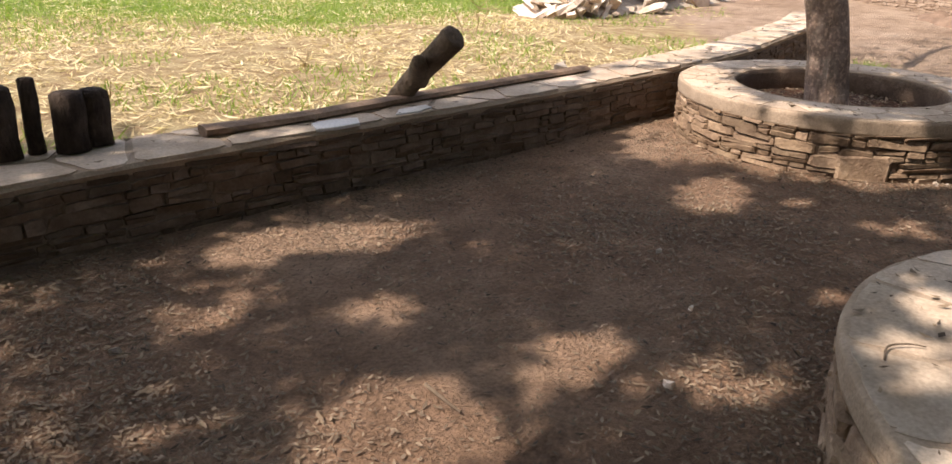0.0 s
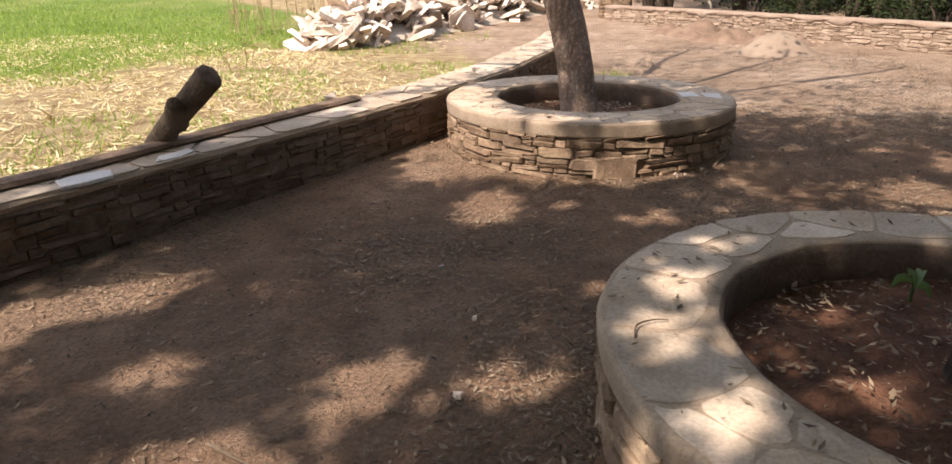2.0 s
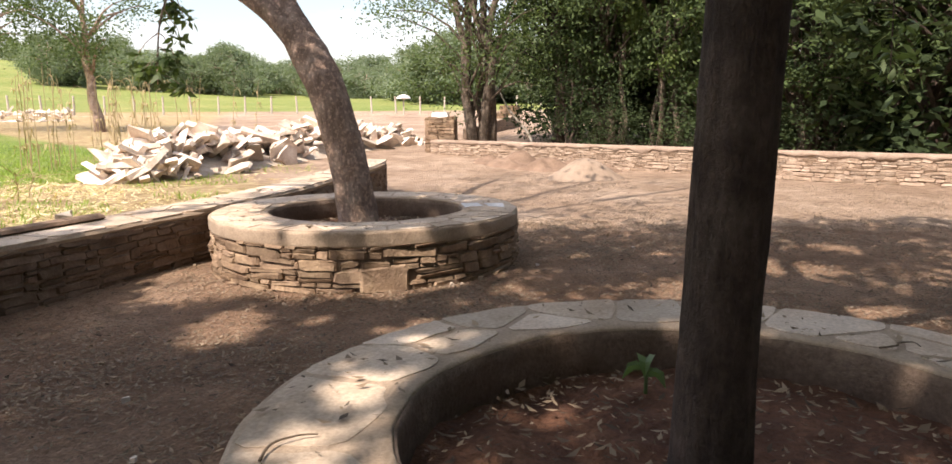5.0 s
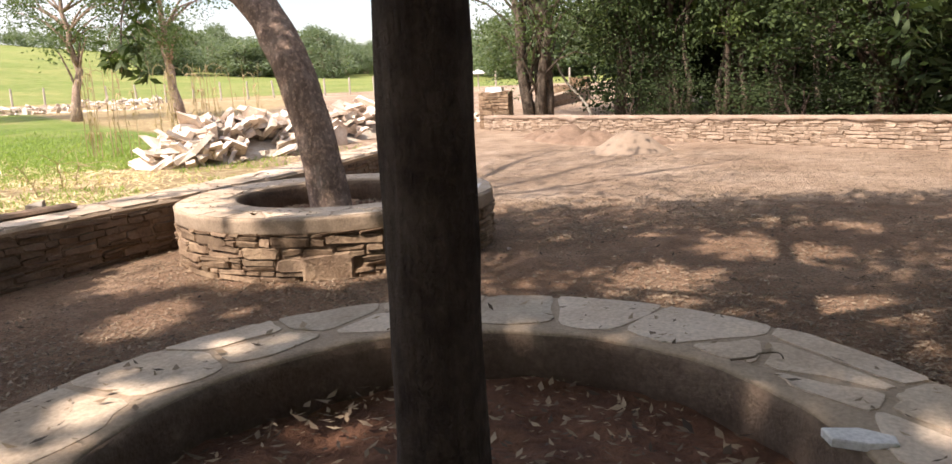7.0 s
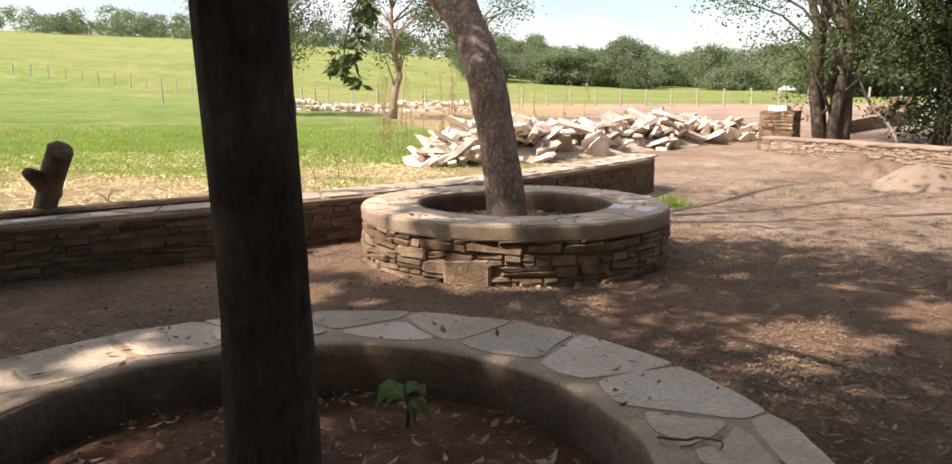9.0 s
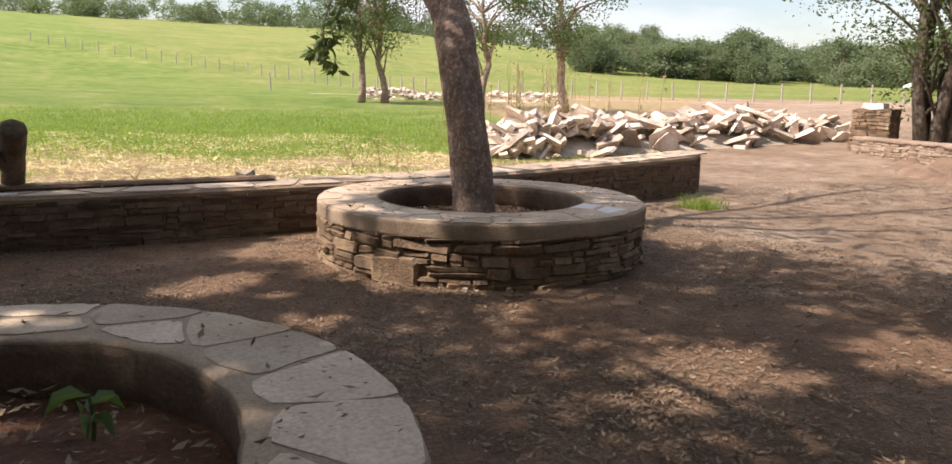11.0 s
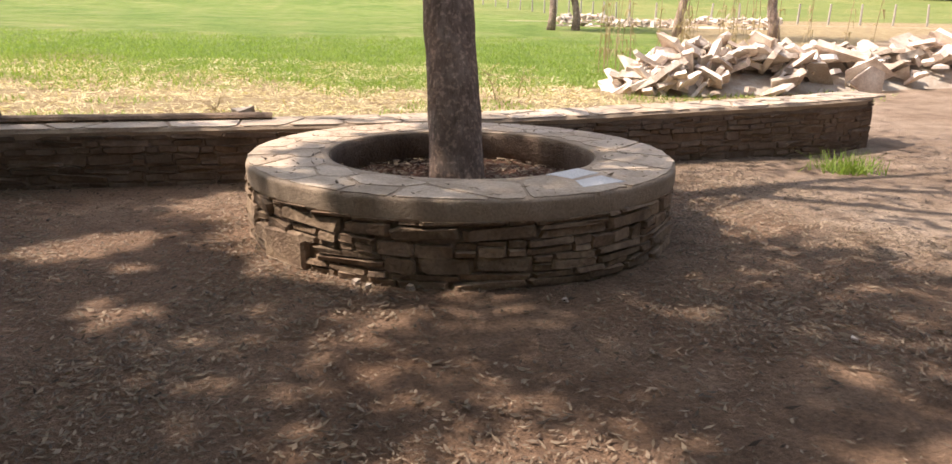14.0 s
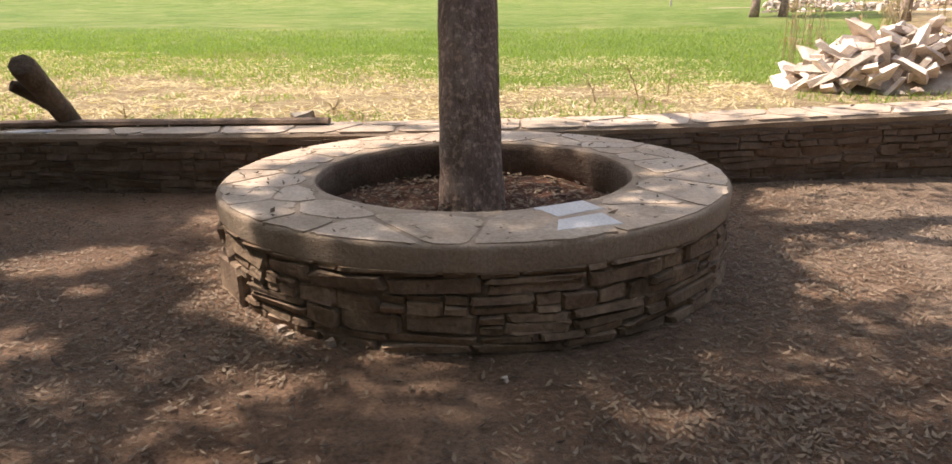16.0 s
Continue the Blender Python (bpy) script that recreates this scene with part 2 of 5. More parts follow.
def bark(name, stops, scale, fine, rise, flaky=1.0):
    """Bark: plates and cracks drawn out along the trunk, with lichen-pale patches."""
    m, n, l, b = nodes_of(name, 0.92, 0.2)
    g = n.new("ShaderNodeNewGeometry")
    mp = n.new("ShaderNodeMapping")
    mp.inputs["Scale"].default_value = (1.0, 1.0, 0.28)
    l.new(g.outputs["Position"], mp.inputs["Vector"])
    t1, t2, t3 = tex(n, l, "noise", 5.0), tex(n, l, "noise", scale, 8.0, 0.65), tex(n, l, "noise", fine, 4.0)
    cracks = n.new("ShaderNodeTexVoronoi")
    cracks.feature = "DISTANCE_TO_EDGE"
    cracks.inputs["Scale"].default_value = scale * 1.3
    l.new(mp.outputs[0], t2.inputs["Vector"])
    warp = tex(n, l, "noise", 18.0, 4.0)
    shift = n.new("ShaderNodeVectorMath")
    shift.operation = "MULTIPLY_ADD"
    shift.inputs[1].default_value = (0.09, 0.09, 0.09)
    l.new(warp.outputs[1], shift.inputs[0])
    l.new(mp.outputs[0], shift.inputs[2])
    l.new(shift.outputs[0], cracks.inputs["Vector"])
    col = ramp(n, l, t1.outputs[0], stops)
    col = mix(n, l, col, ramp(n, l, t2.outputs[0], [(0.3, (0.5, 0.48, 0.46)), (0.7, (1.35, 1.33, 1.3))]), 0.8, "MULTIPLY")
    flake = ramp(n, l, tex(n, l, "noise", 34.0, 3.0, 0.5).outputs[0], [(0.54, (0, 0, 0)), (0.62, (1, 1, 1))])
    col = mix(n, l, col, mix(n, l, col, (1.7, 1.66, 1.6), flaky, "MULTIPLY"), flake)
    crack = ramp(n, l, cracks.outputs[0], [(0.0, (0.62, 0.6, 0.58)), (0.2, (1, 1, 1))])
    col = mix(n, l, col, crack, 0.35, "MULTIPLY")
    l.new(col, b.inputs["Base Color"])
    high = math_node(n, l, "ADD", math_node(n, l, "MULTIPLY", t2.outputs[0], 1.3), math_node(n, l, "ADD", math_node(n, l, "MINIMUM", math_node(n, l, "MULTIPLY", cracks.outputs[0], 0.8), 0.12), math_node(n, l, "MULTIPLY", t3.outputs[0], 0.3)))
    bump(n, l, b, high, 1.0, rise)
    return m


BARK = bark("bark", [(0.3, (0.21, 0.155, 0.125)), (0.5, (0.32, 0.235, 0.19)), (0.72, (0.50, 0.40, 0.335))], 22.0, 90.0, 0.03)
BARK_DARK = bark("dark_bark", [(0.3, (0.045, 0.033, 0.027)), (0.5, (0.085, 0.063, 0.052)), (0.8, (0.16, 0.125, 0.10))], 26.0, 90.0, 0.03, 0.15)
BARK_WOOD = bark("woodland_bark", [(0.3, (0.075, 0.06, 0.047)), (0.5, (0.13, 0.105, 0.083)), (0.8, (0.23, 0.19, 0.155))], 22.0, 90.0, 0.03)
WOOD_OLD = simple("weathered_log", [(0.3, (0.10, 0.072, 0.05)), (0.7, (0.20, 0.15, 0.105))], 6.0, 0.9, 0.9, 0.02, 35)
WOOD_BROWN = simple("earthy_plank", [(0.3, (0.17, 0.115, 0.08)), (0.7, (0.29, 0.205, 0.145))], 6.0, 0.92, 0.7, 0.02, 40)
WOOD_POST = simple("grey_post_wood", [(0.3, (0.36, 0.31, 0.25)), (0.7, (0.52, 0.47, 0.40))], 6.0, 0.9, 0.6, 0.01, 50)
DRY = leaf_material("dry_stalk", (0.25, 0.18, 0.095), (0.48, 0.38, 0.23), 0.2, 0.8)
LITTER = leaf_material("dead_leaf", (0.05, 0.032, 0.021), (0.33, 0.245, 0.165), 0.1, 0.8)
LITTER_PALE = leaf_material("faded_leaf", (0.11, 0.078, 0.054), (0.31, 0.235, 0.165), 0.1, 0.85)
LEAF = leaf_material("tree_leaf", (0.052, 0.085, 0.034), (0.12, 0.165, 0.065))
LEAF_BRIGHT = leaf_material("seedling_leaf", (0.07, 0.12, 0.045), (0.15, 0.21, 0.10))
# darker leaf copy: the woods' inner and lower shade painted as colour
LEAF_WOODS_SHADE = leaf_material("shade_dark_leaf", (0.014, 0.026, 0.009), (0.042, 0.066, 0.02), 0.12, 0.9)
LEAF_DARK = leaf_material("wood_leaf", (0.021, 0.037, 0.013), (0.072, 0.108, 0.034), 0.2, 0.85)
LEAF_MID = leaf_material("wood_edge_leaf", (0.04, 0.065, 0.018), (0.12, 0.165, 0.045), 0.2, 0.7)
FLAG_PALE = simple("pale_flagstone", [(0.3, (0.62, 0.60, 0.575)), (0.7, (0.74, 0.72, 0.69))], 4.0, 0.8, 0.3, 0.006, 90)
# base colour paled so that distance haze is painted into the leaves
LEAF_HAZED = leaf_material("hazed_leaf", (0.105, 0.145, 0.09), (0.185, 0.225, 0.14), 0.3)
GRASS = leaf_material("grass_blade", (0.155, 0.245, 0.045), (0.31, 0.385, 0.105), 0.35, 0.7)
STRAW = leaf_material("straw_blade", (0.42, 0.31, 0.16), (0.80, 0.70, 0.46), 0.2, 0.8)
PLASTIC_WHITE = simple("white_panel", [(0.3, (0.72, 0.72, 0.70)), (0.7, (0.8, 0.8, 0.78))], 3.0, 0.5, 0.05)

# ---------------------------------------------------------------- plan
A, A_OUT, A_IN, A_TOP = (-0.01, -0.12), 1.345, 0.84, 0.46
B, B_OUT, B_IN, B_TOP = (-3.36, -3.56), 1.415, 0.945, 0.41
WALL_LINE = [(-9.5, 0.2), (-7.5, 0.56), (-5.7, 0.80), (-4.4, 0.90), (-3.5, 0.97), (-2.2, 1.08), (-0.7, 1.25), (1.06, 1.53), (2.46, 1.93), (4.06, 2.42), (5.12, 2.88)]
FAR_LINE = [(12.8, 6.2), (12.2, 4.2), (11.5, 2.3), (10.6, -0.4), (9.8, -2.7), (9.2, -4.8), (8.7, -7.5), (8.3, -11.0), (8.1, -15.0)]


def wall_y(x):
    xs, ys = zip(*WALL_LINE)
    return float(np.interp(x, xs, ys))


def land(x, y):
    """The height of the ground: a level yard, a field that rises gently to the fence and a hill behind it."""
    d = min(math.hypot(x, y), 330.0)
    side = max(0.0, min(1.0, (y + 0.25 * x + 4) / 10))
    z = 0.034 * max(0.0, d - 10) * side
    north = max(0.0, min(1.0, (math.degrees(math.atan2(y, x)) - 38) / 34)) if y > 0 else 0.0
    up = max(0.0, d - 50) * side * (0.12 + 0.88 * north)
    z += 0.066 * up * min(1.0, up / 60)
    z -= 0.09 * math.exp(-((x - 5.0) ** 2 + (y - 2.2) ** 2) / 6)
    if d < 40:
        z += 0.018 * noise1(x, y, 0.7) + 0.010 * noise1(x, y, 3.1)
    return z


def build_ground():
    radii = np.concatenate([np.linspace(0.0, 12, 90), 12 * (2500 / 12) ** np.linspace(0.02, 1, 90)])[1:]
    k = 224
    verts, faces = [(0, 0, land(0, 0))], []
    for r in radii:
        for j in range(k):
            a = 2 * math.pi * j / k
            x, y = r * math.cos(a), r * math.sin(a)
            verts.append((x, y, land(x, y)))
    for j in range(k):
        faces.append((0, 1 + j, 1 + (j + 1) % k))
    for i in range(len(radii) - 1):
        for j in range(k):
            a, b = 1 + i * k + j, 1 + i * k + (j + 1) % k
            faces.append((a, b, b + k, a + k))
    ob = mesh_ob("ground", verts, faces, SOIL_YARD, smooth=True)
    me = ob.data
    masks = {"dry": [], "straw": [], "green": [], "far": [], "road": []}
    for x, y, z in verts:
        d = y - wall_y(x) - 0.4 if x < 5 else y - 3.4 - (x - 5) * 0.95
        w = noise1(x, y, 0.25)
        straw = np.clip(0.5 + (d - 1.2) / 1.6, 0, 1) * np.clip(1.2 - (x - 1.5) / 6 + max(0.0, y - 10.5) / 5, 0, 1)
        green = np.clip(0.5 + (y - 10.5 + 0.10 * x + 5 * w - 0.5 * max(0, min(4, -x - 2))) / 5, 0, 1) * np.clip(1.2 - (x - 3.5) / 5 + 0.8 * max(0.0, y - 11.5) / 5 - 2.0 * max(0.0, x - 9) / 6, 0, 1)
        dist = math.hypot(x, y)
        far = np.clip((dist - 50) / 8, 0, 1) * (1 if y > -5 else 0) * np.clip((x + y * 0.12 - 4) / 20, 0.0, 1)
        road = np.clip(1 - abs(dist - 45) / 2.0, 0, 1) * (1 if y > 0 and x > 8 else 0)
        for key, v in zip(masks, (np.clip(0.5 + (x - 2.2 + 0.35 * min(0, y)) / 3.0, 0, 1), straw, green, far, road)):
            masks[key].append(float(v))
    for key, v in masks.items():
        at = me.attributes.new(key, "FLOAT", "POINT")
        at.data.foreach_set("value", np.array(v, dtype=np.float32))
    return tagged(ob, "bare reddish brown yard soil running into a straw and grass field", "ground", kind="structure")


ground = build_ground()


# ---------------------------------------------------------------- masonry
def chipped_blocks(count, seed, mat):
    """Unit stones, 1 x 1 x 1 about the origin: an uneven eight-cornered face with a worn edge; scaled where they are laid."""
    r2 = np.random.default_rng(seed)
    out = []
    for _ in range(count):
        c = r2.uniform(0.04, 0.16, 8)
        outline = [(-0.5 + c[0], -0.5), (0.5 - c[1], -0.5), (0.5, -0.5 + c[2]), (0.5, 0.5 - c[3]), (0.5 - c[4], 0.5), (0.0, 0.5), (-0.5 + c[5], 0.5), (-0.5, 0.5 - c[6]), (-0.5, -0.5 + c[7])]
        outline = [(x + r2.uniform(-0.045, 0.04), z + r2.uniform(-0.14, 0.08)) for x, z in outline]
        k = len(outline)
        tip = r2.uniform(-0.1, 0.1, 2)
        verts = [(x, 0.5, z) for x, z in outline] + [(x, -0.40 + r2.uniform(-0.03, 0.03), z) for x, z in outline]
        verts += [(x * 0.9, -0.5 + tip[0] * x + tip[1] * z + r2.uniform(-0.05, 0.03), z * r2.uniform(0.8, 0.92)) for x, z in outline]
        faces = [(j + r * k, (j + 1) % k + r * k, (j + 1) % k + (r + 1) * k, j + (r + 1) * k) for r in range(2) for j in range(k)]
        me = bpy.data.meshes.new("stone")
        me.from_pydata(verts, [], faces + [tuple(range(2 * k, 3 * k))])
        me.materials.append(mat)
        me.update()
        out.append(me)
    return out


BLOCKS = chipped_blocks(28, 3, STONE)
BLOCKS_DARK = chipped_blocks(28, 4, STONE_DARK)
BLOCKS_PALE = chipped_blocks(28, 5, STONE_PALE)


def lay_courses(parent, length, z0, z1, place, seed, big=(), limit=300, depth=0.13, blocks=BLOCKS):
    """Ledge stones in uneven courses over a face: place(s, z) gives a matrix whose -y points out of the wall."""
    r2 = np.random.default_rng(seed)
    z, made, rest = z0 - 0.01, 0, []
    while z < z1 - 0.012:
        h = min(r2.uniform(0.035, 0.10), z1 - z + 0.004)
        s = 0.0
        while s < length:
            w = 0.09 + 0.33 * r2.random() ** 1.5
            if length - s - w < 0.09:
                w = length - s
            hh = h * r2.uniform(0.78, 1.0)
            wave = 0.016 * noise.noise(Vector((s * 1.9 + seed, z * 5, 1.5))) * min(1.0, 8 * (z - z0), 8 * max(0.0, z1 - z - h))
            if not any(a < s + w / 2 < b and z + h / 2 < c for a, b, c in big):
                if h > 0.055 and r2.random() < 0.45:
                    cut = r2.uniform(0.3, 0.7)
                    halves = [(z + h * cut / 2, hh * cut), (z + h * (0.5 + cut / 2), hh * (1 - cut))]
                else:
                    halves = [(z + h / 2, hh)]
                for zc, hz in halves:
                    m = place(s + w / 2, zc + wave) @ pose(0, r2.uniform(-0.010, 0.010), 0, r2.uniform(-2, 2), r2.uniform(-4, 4), r2.uniform(-2.5, 2.5)) @ Matrix.Diagonal((w - 0.003, depth, max(hz, 0.014), 1))
                    me = blocks[int(r2.integers(len(blocks)))]
                    rest.append((me, m))
            s += w
        z += h
    order = sorted(range(len(rest)), key=lambda i: (rest[i][1].translation - Vector((-3, -3, 0.3))).length)
    for i in order[:limit]:
        piece("ledge_stone", rest[i][0], rest[i][1], parent)
    if order[limit:]:
        verts, faces = [], []
        for i in order[limit:]:
            me, m = rest[i]
            o = len(verts)
            verts += [m @ v.co for v in me.vertices]
            faces += [tuple(o + j for j in p.vertices) for p in me.polygons]
        tagged(mesh_ob("ledge_stones", verts, faces, blocks[0].materials[0], parent), kind="stuff")


def clip_half(poly, p, nrm):
    out = []
    for i in range(len(poly)):
        a, b = poly[i], poly[(i + 1) % len(poly)]
        da, db = (a - p) @ nrm, (b - p) @ nrm
        if da <= 0:
            out.append(a)
        if da * db < 0:
            out.append(a + (b - a) * (da / (da - db)))
    return out


def crazy_paving(parent, seeds, bounds, z_of, gap, seed, proud=0.0045, flag=None):
    """Irregular flagstones: the cells round the seeds, cut to the bounds, with joints between them."""
    r2 = np.random.default_rng(seed)
    pts = np.array(seeds)
    for i, c in enumerate(pts):
        poly = [c + np.array(o) * 0.7 for o in ((-1, -1), (1, -1), (1, 1), (-1, 1))]
        g = gap * r2.uniform(0.4, 1.8)
        for q in pts[np.argsort(((pts - c) ** 2).sum(1))[1:14]]:
            nrm = (q - c) / np.linalg.norm(q - c)
            poly = clip_half(poly, (c + q) / 2 - nrm * g, nrm)
        for p, nrm in bounds(c):
            poly = clip_half(poly, p, nrm)
        if len(poly) < 3:
            continue
        ring = []
        for k in range(len(poly)):
            a, b = poly[k], poly[(k + 1) % len(poly)]
            if np.linalg.norm(b - a) < 0.015:
                continue
            ring.append(a + (b - a) * 0.12)
            ring.append((a + b) / 2 + r2.normal(size=2) * 0.008)
            ring.append(a + (b - a) * 0.88)
        k = len(ring)
        if k < 5:
            continue
        h = proud * r2.uniform(0.35, 1.1)
        tilt = r2.normal(size=2) * 0.003
        mid = np.mean(ring, 0)
        inner = [p + (mid - p) * 0.05 for p in ring]
        verts = [(p[0], p[1], z_of(p) - 0.02) for p in ring] + [(p[0], p[1], z_of(p) + h * 0.7) for p in ring] + [(p[0], p[1], z_of(p) + h + (p - mid) @ tilt) for p in inner]
        faces = [(j, (j + 1) % k, (j + 1) % k + k, j + k) for j in range(k)]
        faces += [(j + k, (j + 1) % k + k, (j + 1) % k + 2 * k, j + 2 * k) for j in range(k)]
        faces.append(tuple(range(2 * k, 3 * k)))
        mesh_ob("paving_stone", verts, faces, flag or FLAG, parent)


def ring_profile(centre, prof, k=96, wob=0.012, seed=0):
    verts, faces = [], []
    m = len(prof)
    for j in range(k):
        a = 2 * math.pi * j / k
        for i, (r, z) in enumerate(prof):
            e = wob * noise.noise(Vector((3 * math.cos(a) + seed, 3 * math.sin(a), z * 6)))
            e += 0.4 * wob * noise.noise(Vector((11 * math.cos(a) + seed, 11 * math.sin(a), z * 20)))
            verts.append((centre[0] + (r + e) * math.cos(a), centre[1] + (r + e) * math.sin(a), z + 0.12 * e))
    for j in range(k):
        for i in range(m):
            a, b = j * m + i, j * m + (i + 1) % m
            c, d = ((j + 1) % k) * m + (i + 1) % m, ((j + 1) % k) * m + i
            faces.append((a, d, c, b))
    return verts, faces


def planter(name, centre, r_out, r_in, top, soil_z, cap, seed, label, big=()):
    root = empty(name, *centre, 0)
    c0 = (0, 0)
    prof = [(r_out - 0.033, -0.15), (r_out - 0.033, top - cap + 0.02), (r_in + 0.02, top - cap + 0.02), (r_in + 0.02, -0.15)]
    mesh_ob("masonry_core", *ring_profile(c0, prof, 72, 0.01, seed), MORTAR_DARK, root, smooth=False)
    prof = [(r_out - 0.02, top - cap), (r_out - 0.006, top - cap + 0.005), (r_out - 0.002, top - cap + 0.02), (r_out, top - 0.03), (r_out - 0.001, top - 0.016), (r_out - 0.006, top - 0.006), (r_out - 0.018, top), (r_out - 0.06, top + 0.001), ((r_out + r_in) / 2, top + 0.003), (r_in + 0.06, top + 0.001), (r_in + 0.02, top), (r_in + 0.012, top - 0.012), (r_in + 0.06, top - 0.05), (r_in + 0.06, top - cap)]
    rim_cap = mesh_ob("mortar_cap", *ring_profile(c0, prof, 128, 0.016, seed + 5), MORTAR, root, "sandy mortar rim", smooth=True)
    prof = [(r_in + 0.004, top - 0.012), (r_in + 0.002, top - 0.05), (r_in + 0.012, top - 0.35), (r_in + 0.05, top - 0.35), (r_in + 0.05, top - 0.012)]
    mesh_ob("inner_face", *ring_profile(c0, prof, 128, 0.016, seed + 5), MORTAR_SOIL_SHADE, root, "soil-stained inner face", smooth=True)
    verts, faces = [(0, 0, soil_z + 0.03)], []
    k = 96
    for i in range(1, 25):
        for j in range(k):
            a, r = 2 * math.pi * j / k, (r_in + 0.01) * i / 24
            x, y = r * math.cos(a), r * math.sin(a)
            verts.append((x, y, soil_z + 0.035 * noise1(x + seed, y, 2.5) + 0.022 * noise1(x, y + seed, 8) + 0.014 * noise1(x + seed, y, 19)))
    faces += [(0, 1 + j, 1 + (j + 1) % k) for j in range(k)]
    for i in range(23):
        for j in range(k):
            p, q = 1 + i * k + j, 1 + i * k + (j + 1) % k
            faces.append((p, p + k, q + k, q)[::-1])
    mesh_ob("soil", verts, faces, SOIL_RED, root, "loose red planter soil", smooth=True)
    rr = r_out - 0.075

    def place(s, z):
        a = s / rr
        return Matrix.Translation((rr * math.cos(a), rr * math.sin(a), z)) @ Matrix.Rotation(a + math.pi / 2, 4, "Z")

    lay_courses(root, 2 * math.pi * rr, -0.03, top - cap + 0.01, place, seed, big)
    for a, b2, z1 in big:
        m = place((a + b2) / 2 + 0.03, z1 / 2) @ pose(0, -0.009, 0, 2, 1.5, 2) @ Matrix.Diagonal((b2 - a + 0.09, 0.14, z1, 1))
        piece("ledge_stone", BLOCKS[4], m, root)
    r2 = np.random.default_rng(seed)
    seeds = []
    for _ in range(3000):
        a, r = r2.uniform(0, 2 * math.pi), r2.uniform(r_in + 0.06, r_out - 0.06)
        p = np.array((r * math.cos(a), r * math.sin(a)))
        if all(np.linalg.norm(p - q) > 0.17 + 0.2 * ((i * 7) % 5) / 4 for i, q in enumerate(seeds)):
            seeds.append(p)

    def bounds(c):
        u = c / np.linalg.norm(c)
        t = np.array((-u[1], u[0]))
        out = []
        for d in (-0.28, -0.14, 0, 0.14, 0.28):
            w = u * math.cos(d) + t * math.sin(d)
            out.append((w * (r_out - 0.024), w))
        for d in (-0.25, 0.0, 0.25):
            w = u * math.cos(d) + t * math.sin(d)
            out.append((w * (r_in + 0.03), -w))
        return out

    crazy_paving(rim_cap, seeds, bounds, lambda p: top + 0.0035, 0.009, seed, 0.003)
    return tagged(root, label, "planter")


